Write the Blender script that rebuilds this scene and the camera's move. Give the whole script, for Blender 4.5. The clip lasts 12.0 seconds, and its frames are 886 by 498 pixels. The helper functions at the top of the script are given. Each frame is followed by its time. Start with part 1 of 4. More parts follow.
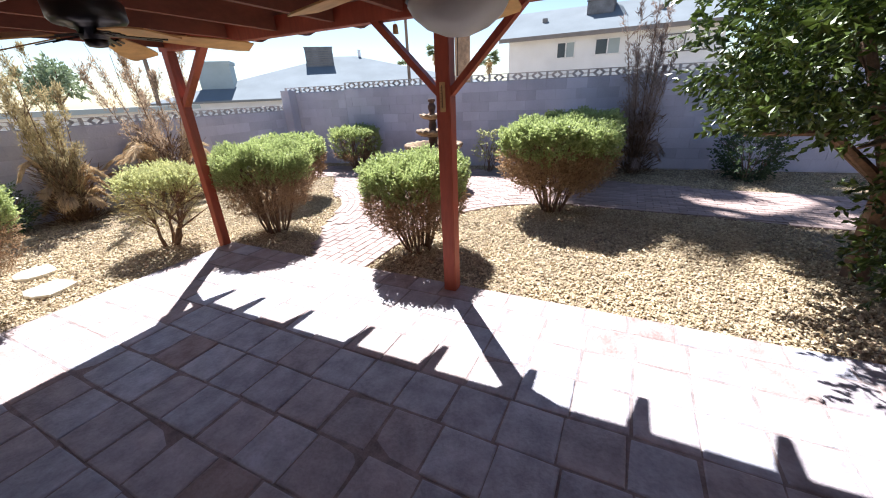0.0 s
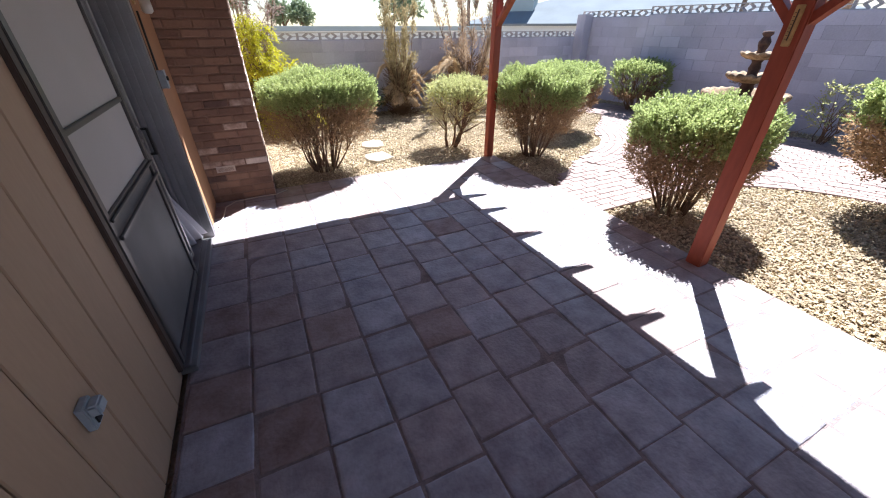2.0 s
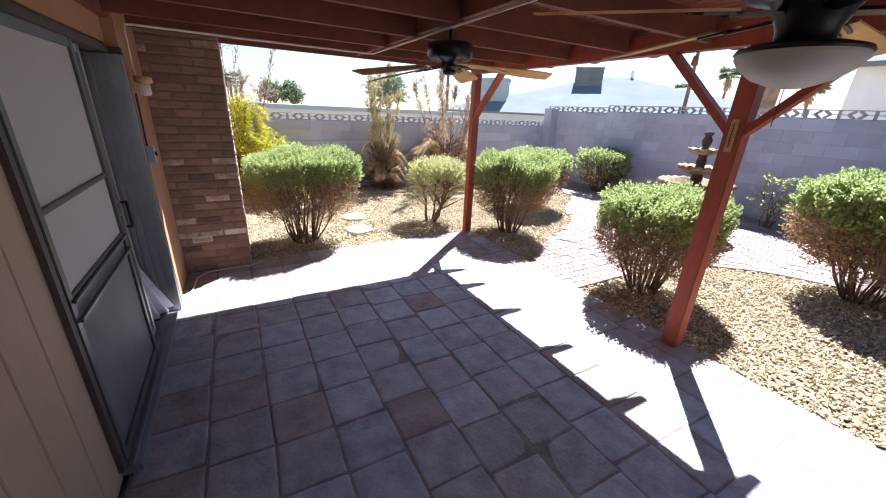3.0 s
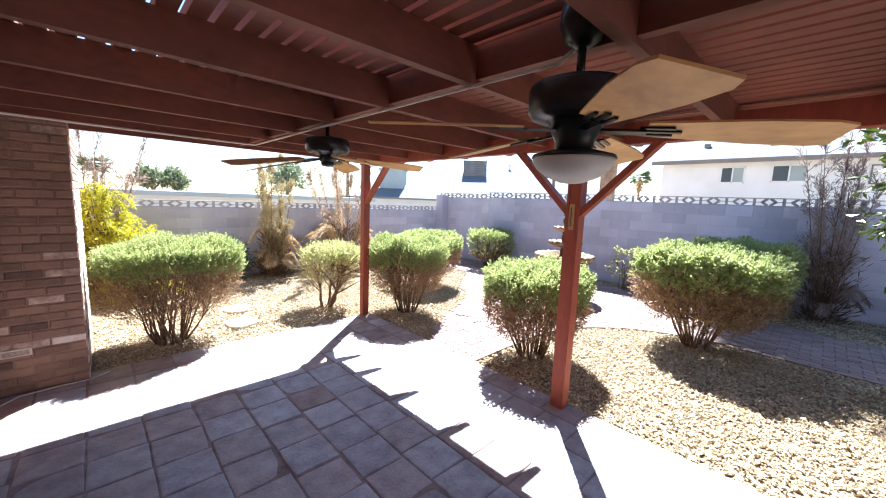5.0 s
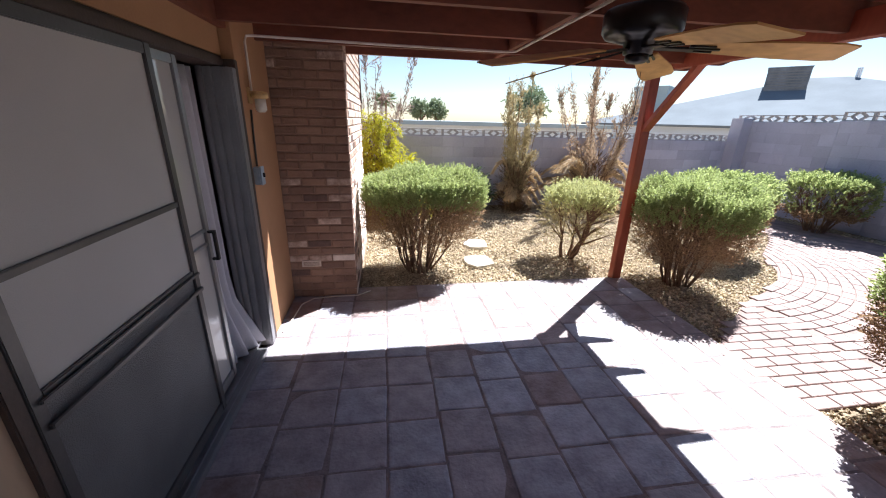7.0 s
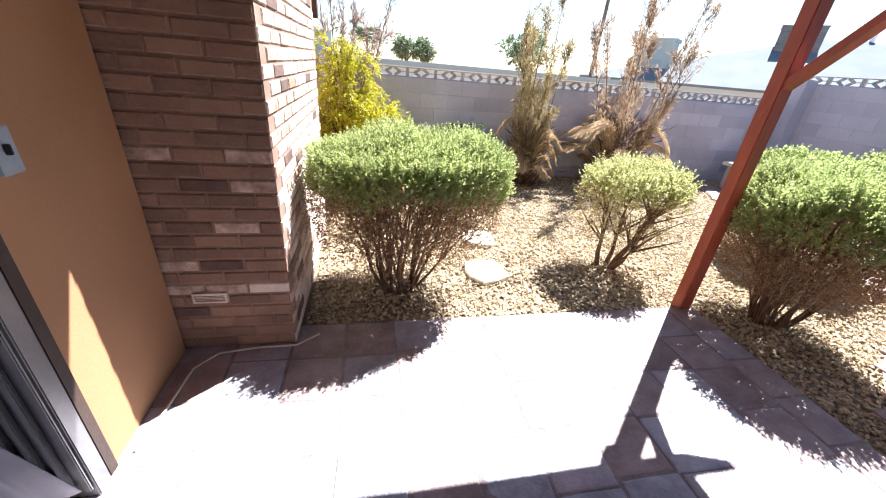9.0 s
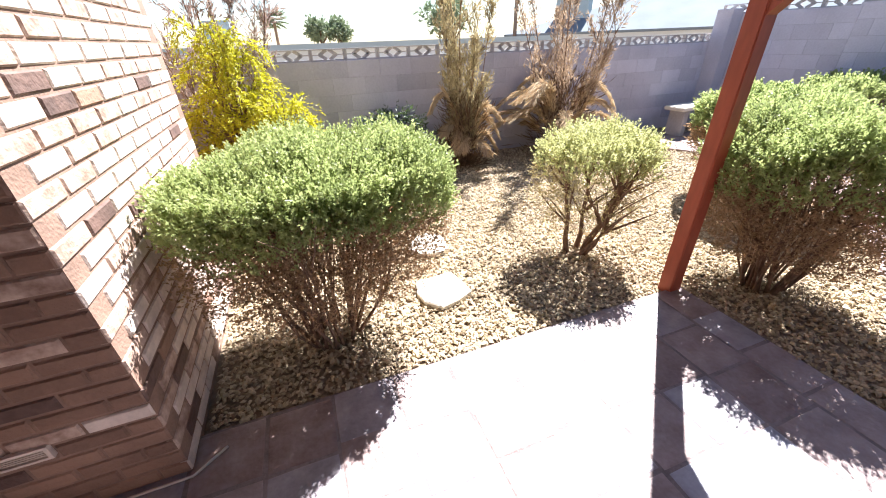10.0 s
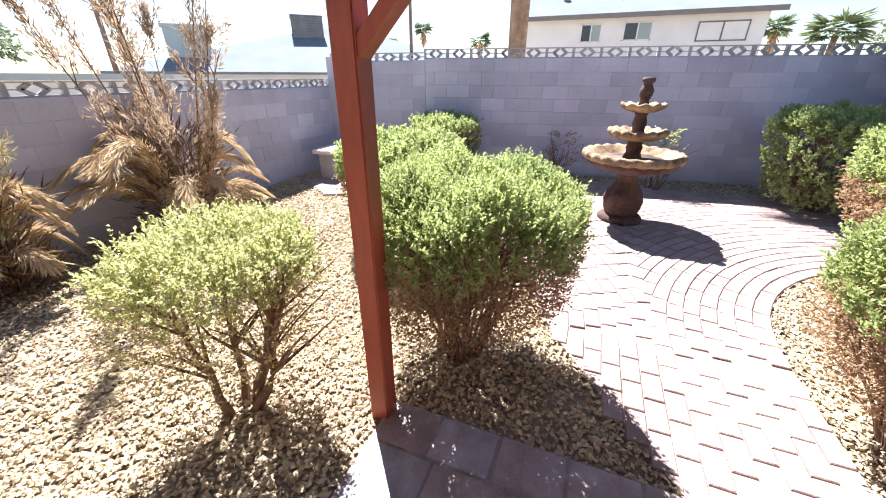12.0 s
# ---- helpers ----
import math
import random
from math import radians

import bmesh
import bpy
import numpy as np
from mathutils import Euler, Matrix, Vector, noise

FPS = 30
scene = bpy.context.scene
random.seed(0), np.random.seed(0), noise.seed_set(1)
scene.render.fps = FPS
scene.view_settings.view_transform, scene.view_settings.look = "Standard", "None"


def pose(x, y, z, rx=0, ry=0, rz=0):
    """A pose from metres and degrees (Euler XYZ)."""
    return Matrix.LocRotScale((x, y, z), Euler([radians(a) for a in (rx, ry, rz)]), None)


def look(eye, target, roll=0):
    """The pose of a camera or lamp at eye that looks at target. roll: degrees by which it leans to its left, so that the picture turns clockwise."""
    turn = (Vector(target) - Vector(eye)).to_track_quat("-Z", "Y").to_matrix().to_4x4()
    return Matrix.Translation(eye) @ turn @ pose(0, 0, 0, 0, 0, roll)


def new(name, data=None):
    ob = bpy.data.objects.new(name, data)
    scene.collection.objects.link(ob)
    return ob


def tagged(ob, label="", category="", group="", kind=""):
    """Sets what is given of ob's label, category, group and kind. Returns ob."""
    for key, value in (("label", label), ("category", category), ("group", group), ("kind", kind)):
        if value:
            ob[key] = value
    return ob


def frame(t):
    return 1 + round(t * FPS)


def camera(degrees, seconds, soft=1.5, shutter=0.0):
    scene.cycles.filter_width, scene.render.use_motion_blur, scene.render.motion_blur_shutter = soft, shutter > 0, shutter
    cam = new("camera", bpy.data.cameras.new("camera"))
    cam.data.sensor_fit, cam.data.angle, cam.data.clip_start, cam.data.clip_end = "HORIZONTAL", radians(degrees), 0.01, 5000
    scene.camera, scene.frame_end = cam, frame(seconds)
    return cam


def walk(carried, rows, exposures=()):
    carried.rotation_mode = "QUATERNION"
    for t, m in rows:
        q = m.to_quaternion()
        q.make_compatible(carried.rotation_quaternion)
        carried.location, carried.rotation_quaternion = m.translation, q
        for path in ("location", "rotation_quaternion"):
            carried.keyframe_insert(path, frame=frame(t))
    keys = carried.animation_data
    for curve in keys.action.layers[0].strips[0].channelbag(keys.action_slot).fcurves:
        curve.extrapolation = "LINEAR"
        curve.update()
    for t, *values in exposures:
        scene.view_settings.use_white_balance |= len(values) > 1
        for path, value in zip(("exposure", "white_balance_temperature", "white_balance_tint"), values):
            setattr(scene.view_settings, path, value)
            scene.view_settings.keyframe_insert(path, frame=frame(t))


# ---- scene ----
cam = camera(101.1, 12.0, soft=1.1)
PATH = [
    (0, (0.896, -1.238, 1.619), (2.547, -0.427, 0.832), -2.5),
    (0.3, (0.794, -1.221, 1.576), (2.175, -0.093, 0.672), -0.9),
    (0.5, (0.724, -1.215, 1.555), (1.966, -0.032, 0.528), 2.0),
    (0.8, (0.676, -1.225, 1.591), (1.662, 0.171, 0.553), 2.3),
    (1, (0.654, -1.233, 1.622), (1.511, 0.313, 0.687), 1.6),
    (1.3, (0.677, -1.266, 1.635), (1.504, 0.402, 0.904), 2.3),
    (1.5, (0.683, -1.288, 1.645), (1.489, 0.411, 0.964), 1.6),
    (1.8, (0.676, -1.315, 1.612), (1.451, 0.301, 0.724), 0.3),
    (2, (0.681, -1.319, 1.591), (1.422, 0.217, 0.547), 0.0),
    (2.3, (0.682, -1.319, 1.587), (1.468, 0.16, 0.495), 1.4),
    (2.5, (0.678, -1.321, 1.591), (1.463, 0.183, 0.531), 1.6),
    (2.8, (0.67, -1.296, 1.636), (1.512, 0.286, 0.747), 2.4),
    (3, (0.664, -1.282, 1.664), (1.587, 0.343, 0.952), 2.7),
    (3.2, (0.655, -1.269, 1.675), (1.613, 0.404, 1.141), 3.1),
    (4.8, (0.771, -1.4, 1.698), (2.035, 0.131, 1.458), 2.4),
    (5, (0.775, -1.402, 1.682), (2.146, 0.029, 1.416), 2.3),
    (5.2, (0.797, -1.398, 1.666), (2.252, -0.065, 1.34), 3.0),
    (5.5, (0.839, -1.377, 1.636), (2.109, 0.076, 1.113), 2.8),
    (5.8, (0.866, -1.192, 1.61), (1.891, 0.399, 0.963), 3.1),
    (6, (0.881, -1.06, 1.601), (1.786, 0.599, 0.947), 3.7),
    (6.2, (0.908, -0.943, 1.605), (1.738, 0.776, 1.009), 3.8),
    (6.5, (0.952, -0.771, 1.599), (1.612, 1.006, 0.962), 3.2),
    (6.8, (0.966, -0.571, 1.63), (1.44, 1.268, 1.003), 2.1),
    (7, (0.974, -0.442, 1.648), (1.266, 1.421, 0.98), 1.5),
    (7.2, (0.962, -0.289, 1.643), (1.181, 1.557, 0.905), 2.7),
    (8.8, (1.069, 0.898, 1.548), (1.27, 2.688, 0.678), 3.5),
    (9, (1.091, 1.079, 1.558), (1.484, 2.821, 0.658), 5.2),
    (9.2, (1.138, 1.212, 1.547), (1.675, 2.872, 0.57), 4.1),
    (9.5, (1.229, 1.393, 1.515), (1.815, 3.043, 0.548), 1.8),
    (9.8, (1.313, 1.58, 1.525), (1.876, 3.226, 0.539), -2.4),
    (10, (1.368, 1.691, 1.533), (1.959, 3.322, 0.539), -2.1),
    (10.2, (1.437, 1.811, 1.538), (2.192, 3.396, 0.58), -0.3),
    (10.5, (1.547, 1.969, 1.545), (2.537, 3.47, 0.67), 0.9),
    (10.8, (1.634, 2.096, 1.542), (2.776, 3.463, 0.634), 0.9),
    (11, (1.723, 2.166, 1.531), (2.845, 3.535, 0.6), -0.3),
    (11.2, (1.856, 2.206, 1.539), (3.003, 3.573, 0.636), -1.5),
    (11.5, (2.072, 2.23, 1.554), (3.301, 3.525, 0.653), -3.7),
    (11.7, (2.2, 2.264, 1.528), (3.646, 3.344, 0.666), -2.5),
    (11.8, (2.267, 2.275, 1.529), (3.819, 3.222, 0.696), -2.1),
    (12, (2.394, 2.31, 1.538), (4.075, 2.972, 0.68), 0.2),
]
EXPOSURES = [(0, 1.92, 6100, 12), (0.5, 1.72, 5950, 12), (1, 1.97, 5950, 12), (1.5, 2.07, 5950, 12), (2.5, 2.02, 5900, 12), (3, 2.16, 5900, 12),
             (5, 2.64, 5950, 12), (5.5, 2.38, 5950, 12), (6.5, 1.92, 6000, 12), (7, 1.87, 6000, 12), (9, 2.32, 6150, 14), (12, 2.33, 6200, 14)]
walk(cam, [(t, look(eye, target, roll)) for t, eye, target, roll in PATH], EXPOSURES)


# ---- light ----
SUN = Vector((0.61, 0.53, 1.0)).normalized()
world = bpy.data.worlds.new("world")
scene.world = world
world.use_nodes = True
wn = world.node_tree.nodes
sky = wn.new("ShaderNodeTexSky")
sky.sky_type, sky.sun_disc = "NISHITA", False
sky.sun_elevation, sky.sun_rotation = math.asin(SUN.z), math.atan2(SUN.x, SUN.y)
sky.air_density, sky.dust_density, sky.ozone_density = 1.0, 0.3, 1.0
wn["Background"].inputs["Strength"].default_value = 0.042
world.node_tree.links.new(sky.outputs["Color"], wn["Background"].inputs["Color"])
sun = new("sun", bpy.data.lights.new("sun", "SUN"))
sun.data.energy, sun.data.angle, sun.data.color = 5.0, radians(0.5), (1.0, 0.97, 0.92)
sun.matrix_world = look(SUN * 30, (0, 0, 0))


# ---- materials ----
def material(name, colour, rough=0.8, spread=0.25, scale=6.0, fine=60.0, bump=0.3, metal=0.0, second=None, random_by=None, coat=0.0,
             depth=0.01, lucid=0.0, stretch=(1, 1, 1), gloss=0.5, share=0.62):
    """Principled surface with broad stains, fine grain and relief; random_by 'object' or 'island' shifts its shade piece by piece."""
    m = bpy.data.materials.new(name)
    m.use_nodes = True
    nt = m.node_tree
    n, l = nt.nodes, nt.links
    p = n["Principled BSDF"]
    geo = n.new("ShaderNodeNewGeometry")
    mp = n.new("ShaderNodeMapping")
    mp.inputs["Scale"].default_value = stretch
    l.new(geo.outputs["Position"], mp.inputs["Vector"])
    big, small = n.new("ShaderNodeTexNoise"), n.new("ShaderNodeTexNoise")
    for node, s, d in ((big, scale, 4), (small, fine, 3)):
        node.inputs["Scale"].default_value, node.inputs["Detail"].default_value = s, d
        l.new(mp.outputs["Vector"], node.inputs["Vector"])
    mix = n.new("ShaderNodeMix")
    mix.data_type = "RGBA"
    dark = second or tuple(c * (1 - spread) for c in colour)
    light = tuple(min(1, c * (1 + spread)) for c in colour)
    mix.inputs["A"].default_value, mix.inputs["B"].default_value = (*dark, 1), (*light, 1)
    ramp = n.new("ShaderNodeMapRange")
    ramp.inputs["From Min"].default_value, ramp.inputs["From Max"].default_value = 0.3, 0.7
    add = n.new("ShaderNodeMath")
    add.operation = "MULTIPLY_ADD"
    add.inputs[1].default_value = 0.35
    sub = n.new("ShaderNodeMath")
    sub.operation = "SUBTRACT"
    sub.inputs[1].default_value = 0.175
    l.new(small.outputs["Fac"], add.inputs[0])
    l.new(big.outputs["Fac"], add.inputs[2])
    l.new(add.outputs[0], sub.inputs[0])
    l.new(sub.outputs[0], ramp.inputs["Value"])
    last = ramp.outputs["Result"]
    if random_by:
        src = n.new("ShaderNodeObjectInfo").outputs["Random"] if random_by == "object" else geo.outputs["Random Per Island"]
        half = n.new("ShaderNodeMix")
        half.inputs["Factor"].default_value = share
        l.new(last, half.inputs["A"])
        l.new(src, half.inputs["B"])
        last = half.outputs["Result"]
    l.new(last, mix.inputs["Factor"])
    l.new(mix.outputs["Result"], p.inputs["Base Color"])
    p.inputs["Roughness"].default_value, p.inputs["Metallic"].default_value = rough, metal
    p.inputs["Coat Weight"].default_value = coat
    p.inputs["Specular IOR Level"].default_value = gloss
    if bump:
        b = n.new("ShaderNodeBump")
        b.inputs["Strength"].default_value, b.inputs["Distance"].default_value = bump, depth
        l.new(small.outputs["Fac"], b.inputs["Height"])
        l.new(b.outputs["Normal"], p.inputs["Normal"])
    if lucid:
        tr, ms = n.new("ShaderNodeBsdfTranslucent"), n.new("ShaderNodeMixShader")
        l.new(mix.outputs["Result"], tr.inputs["Color"])
        ms.inputs[0].default_value = lucid
        l.new(p.outputs[0], ms.inputs[1])
        l.new(tr.outputs[0], ms.inputs[2])
        l.new(ms.outputs[0], n["Material Output"].inputs["Surface"])
    return m


M_TILE = material("concrete_tile", (0.385, 0.385, 0.44), 0.40, 0.2, 8, 45, 0.5, second=(0.215, 0.205, 0.24), random_by="object", share=0.3)
M_TILE_M = material("worn_concrete_tile", (0.36, 0.325, 0.35), 0.45, 0.2, 8, 45, 0.5, second=(0.205, 0.18, 0.195), random_by="object", share=0.3)
M_TILE_R = material("red_concrete_tile", (0.315, 0.255, 0.25), 0.55, 0.25, 7, 45, 0.5, second=(0.185, 0.12, 0.11), random_by="object", share=0.35)
M_MORTAR = material("reddish_mortar", (0.25, 0.208, 0.206), 0.95, 0.3, 8, 90, 0.5, gloss=0.1)
M_SOIL = material("gravel_soil", (0.25, 0.19, 0.125), 0.95, 0.35, 3, 45, 1.0, depth=0.02)
M_GRAVEL = material("gravel", (0.54, 0.45, 0.295), 0.85, 0.25, 3, 90, 0.3, second=(0.25, 0.185, 0.115), random_by="island", share=0.7)
M_PAVER = material("pink_paver", (0.30, 0.222, 0.203), 0.85, 0.2, 3, 70, 0.35, second=(0.205, 0.148, 0.135), random_by="object")
M_PAVER_J = material("pink_paver_joined", (0.30, 0.222, 0.203), 0.85, 0.2, 3, 70, 0.35, second=(0.205, 0.148, 0.135), random_by="island")
M_SAND = material("joint_sand", (0.27, 0.195, 0.172), 0.95, 0.3, 6, 90, 0.5)
M_FLAG = material("flagstone", (0.66, 0.62, 0.54), 0.85, 0.15, 4, 40, 0.5)
M_BLOCK = material("concrete_block", (0.57, 0.56, 0.645), 0.95, 0.10, 1.3, 45, 0.5, second=(0.375, 0.37, 0.44), random_by="object", share=0.5, gloss=0.2)
M_BLOCK_D = material("cast_block", (0.43, 0.41, 0.41), 0.9, 0.2, 2, 50, 0.4)
M_CORE = material("block_mortar", (0.47, 0.455, 0.495), 0.95, 0.2, 3, 60, 0.5)
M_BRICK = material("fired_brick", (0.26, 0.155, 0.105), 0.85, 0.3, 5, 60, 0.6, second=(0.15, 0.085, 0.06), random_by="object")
# Pale bricks: whitewash on the front, mostly sunlight put into colour on the side
M_BRICK_W = material("whitewashed_and_sunlit_brick", (0.60, 0.50, 0.43), 0.85, 0.2, 9, 60, 0.5)
M_BRICK_P = material("half_washed_and_sunlit_brick", (0.47, 0.35, 0.28), 0.85, 0.2, 14, 60, 0.5, second=(0.25, 0.155, 0.115))
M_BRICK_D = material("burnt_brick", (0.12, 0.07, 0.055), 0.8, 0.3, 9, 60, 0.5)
M_BMORTAR = material("brick_mortar", (0.24, 0.15, 0.11), 0.95, 0.2, 8, 80, 0.4)
M_WOOD = material("redwood_stain", (0.30, 0.062, 0.03), 0.55, 0.3, 2.5, 40, 0.3, stretch=(1, 1, 0.25), depth=0.004)
# Same redwood, darkened so the colour carries the shade under the cover
M_ROOFWOOD = material("shaded_redwood_ceiling", (0.155, 0.046, 0.024), 0.7, 0.35, 3, 35, 0.3, stretch=(0.5, 0.5, 1), depth=0.004)
M_SIDING = material("tan_siding", (0.37, 0.26, 0.175), 0.7, 0.1, 1.5, 70, 0.2, stretch=(1, 1, 0.2), depth=0.003)
M_STUCCO = material("tan_panel", (0.38, 0.20, 0.10), 0.8, 0.1, 2, 90, 0.25, depth=0.003)
M_TRIM = material("dark_brown_trim", (0.055, 0.035, 0.028), 0.6, 0.25, 4, 60, 0.15)
M_ALU = material("grey_aluminium", (0.30, 0.30, 0.31), 0.4, 0.12, 5, 90, 0.05, metal=0.7)
M_BRONZE = material("bronze_aluminium", (0.10, 0.095, 0.095), 0.45, 0.15, 5, 90, 0.05, metal=0.5)
M_MESH = material("solar_screen", (0.42, 0.40, 0.385), 0.65, 0.06, 1.5, 300, 0.15)
M_PANE = material("glazed_pane", (0.40, 0.385, 0.375), 0.5, 0.06, 1.5, 300, 0.05, coat=1.0)
M_KICK = material("perforated_kick_panel", (0.12, 0.12, 0.125), 0.6, 0.2, 3, 260, 0.5, metal=0.2)
M_CURTAIN = material("white_curtain", (0.62, 0.61, 0.66), 0.9, 0.08, 3, 80, 0.2, lucid=0.2)
# Plaster colour set dark in place of the unlit room's shade
M_ROOM = material("darkened_room_plaster", (0.20, 0.17, 0.15), 0.9, 0.1, 2, 50, 0.1)
M_WHITE = material("white_conduit", (0.62, 0.55, 0.48), 0.5, 0.1, 6, 60, 0.05)
M_CABLE = material("black_cable", (0.03, 0.028, 0.028), 0.6, 0.2, 6, 60, 0.0)
M_BLACK = material("black_fan_metal", (0.018, 0.017, 0.018), 0.35, 0.3, 6, 60, 0.03, metal=0.3)
M_OAK = material("oak_blade", (0.62, 0.36, 0.12), 0.5, 0.22, 4, 30, 0.1, stretch=(0.6, 0.6, 4), second=(0.40, 0.205, 0.06))
M_GLASSBOWL = material("frosted_glass", (0.86, 0.83, 0.77), 0.35, 0.04, 5, 60, 0.0, lucid=0.45)
M_PLATE = material("brass_plate", (0.55, 0.36, 0.15), 0.5, 0.2, 20, 90, 0.1)
M_GREYBOX = material("grey_outlet", (0.34, 0.40, 0.46), 0.45, 0.1, 20, 90, 0.05)
M_INK = material("dark_ink", (0.10, 0.07, 0.05), 0.7, 0.1, 20, 90, 0.0)
M_STONE = material("fountain_cast_stone", (0.10, 0.06, 0.048), 0.85, 0.4, 7, 45, 0.6, second=(0.04, 0.024, 0.022), gloss=0.25)
M_STONE_L = material("fountain_pale_rim", (0.33, 0.235, 0.14), 0.85, 0.3, 9, 45, 0.6, second=(0.10, 0.062, 0.04), gloss=0.25)
M_LEAF = material("sage_leaf", (0.38, 0.43, 0.175), 0.5, 0.3, 3, 40, 0.0, second=(0.20, 0.255, 0.09), random_by="island", lucid=0.5)
M_LEAF_Y = material("sage_leaf_pale", (0.47, 0.47, 0.22), 0.55, 0.25, 3, 40, 0.0, second=(0.31, 0.33, 0.14), random_by="island", lucid=0.5)
M_DRYLEAF = material("dry_leaf", (0.37, 0.25, 0.145), 0.75, 0.35, 3, 40, 0.0, second=(0.20, 0.13, 0.075), random_by="island", lucid=0.5)
M_OLIVE = material("olive_leaf", (0.46, 0.40, 0.20), 0.7, 0.3, 3, 40, 0.0, second=(0.28, 0.23, 0.12), random_by="island", lucid=0.45)
M_TWIG = material("twig_bark", (0.175, 0.105, 0.068), 0.9, 0.3, 20, 80, 0.4)
M_CITRUS = material("citrus_leaf", (0.10, 0.145, 0.025), 0.35, 0.4, 2, 40, 0.0, second=(0.015, 0.026, 0.009), random_by="island", lucid=0.15)
M_YELLOW = material("yellow_leaf", (0.58, 0.545, 0.02), 0.55, 0.2, 3, 40, 0.0, second=(0.36, 0.37, 0.03), random_by="island", lucid=0.4)
M_PLUME = material("dry_plume", (0.60, 0.47, 0.29), 0.8, 0.3, 3, 40, 0.0, second=(0.37, 0.265, 0.155), random_by="island", lucid=0.3)
M_PLUME_B = material("brown_plume", (0.44, 0.34, 0.24), 0.8, 0.3, 3, 40, 0.0, second=(0.24, 0.165, 0.11), random_by="island", lucid=0.3)
M_PLUME_G = material("grey_plume", (0.40, 0.34, 0.19), 0.8, 0.3, 3, 40, 0.0, second=(0.24, 0.19, 0.10), random_by="island", lucid=0.3)
M_PLUME_D = material("dusty_plume", (0.36, 0.28, 0.24), 0.8, 0.3, 3, 40, 0.0, second=(0.22, 0.165, 0.14), random_by="island", lucid=0.3)
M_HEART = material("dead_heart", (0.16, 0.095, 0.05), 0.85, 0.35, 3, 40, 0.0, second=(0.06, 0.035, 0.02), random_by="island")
M_DARKLEAF = material("dark_leaf", (0.07, 0.11, 0.04), 0.5, 0.3, 3, 40, 0.0, second=(0.03, 0.05, 0.02), random_by="island", lucid=0.25)
# Leaves and fronds beyond the walls: distant haze lightened into their colour
M_FARLEAF = material("hazy_far_leaf", (0.21, 0.26, 0.15), 0.6, 0.3, 1, 10, 0.0, random_by="island", lucid=0.2)
M_PALM = material("hazy_palm_frond", (0.19, 0.24, 0.12), 0.6, 0.3, 2, 40, 0.0, random_by="island", lucid=0.2)
M_PALMTRUNK = material("palm_trunk", (0.32, 0.22, 0.15), 0.9, 0.35, 4, 25, 0.8, depth=0.05)
M_HWALL = material("white_house_wall", (0.80, 0.82, 0.85), 0.85, 0.06, 0.6, 15, 0.2)
M_HROOF = material("white_coated_roof", (0.205, 0.23, 0.25), 1.0, 0.08, 0.5, 10, 0.2, gloss=0.0)
M_HTRIM = material("grey_fascia", (0.20, 0.19, 0.19), 0.7, 0.1, 2, 20, 0.1)
M_HGLASS = material("far_window_pane", (0.05, 0.06, 0.075), 0.12, 0.2, 0.5, 10, 0.0)
M_COOLER = material("cooler_sheet_metal", (0.16, 0.17, 0.19), 0.6, 0.3, 1.5, 10, 0.1)
M_CHIM = material("pale_blue_chimney", (0.36, 0.43, 0.46), 0.9, 0.06, 1, 15, 0.2, gloss=0.0)
M_POLE = material("utility_pole", (0.18, 0.13, 0.10), 0.9, 0.3, 1, 15, 0.4)


# ---- builders ----
def link(name, verts, faces, mat, parent=None, label="", smooth=False):
    me = bpy.data.meshes.new(name)
    me.from_pydata([tuple(v) for v in verts], [], [tuple(f) for f in faces])
    me.materials.append(mat)
    if smooth:
        me.polygons.foreach_set("use_smooth", [True] * len(me.polygons))
    me.update()
    return place(name, me, parent, None, label)


def place(name, me, parent=None, m=None, label=""):
    ob = new(name, me)
    if parent is not None:
        ob.parent = parent
    if m is not None:
        ob.matrix_local = m
    if label:
        ob["label"] = label
    return ob


def part(name, bm, mat, parent=None, label="", smooth=False):
    me = bpy.data.meshes.new(name)
    bmesh.ops.recalc_face_normals(bm, faces=bm.faces)
    bm.to_mesh(me)
    bm.free()
    me.materials.append(mat)
    if smooth:
        me.polygons.foreach_set("use_smooth", [True] * len(me.polygons))
    return place(name, me, parent, None, label)


def empty(name, m=None):
    e = new(name)
    e.empty_display_size = 0.1
    if m is not None:
        e.matrix_world = m
    return e


def boxes(*items, bevel=0.0):
    """A bmesh of boxes: (centre, size) or (centre, size, matrix)."""
    bm = bmesh.new()
    for c, s, *r in items:
        m = Matrix.Translation(c) @ (r[0] if r else Matrix()) @ Matrix.Diagonal((*s, 1))
        bmesh.ops.create_cube(bm, size=1, matrix=m)
    if bevel:
        bmesh.ops.bevel(bm, geom=bm.edges[:], offset=bevel, segments=2, affect="EDGES", clamp_overlap=True)
    return bm


def span(x0, x1, y0, y1, z0, z1):
    return ((x0 + x1) / 2, (y0 + y1) / 2, (z0 + z1) / 2), (x1 - x0, y1 - y0, z1 - z0)


def bar(a, b, w, h):
    """A beam from a to b as an item for boxes(): w across, h deep."""
    a, b = Vector(a), Vector(b)
    d = b - a
    return (a + b) / 2, (w, h, d.length), d.to_track_quat("Z", "Y").to_matrix().to_4x4()


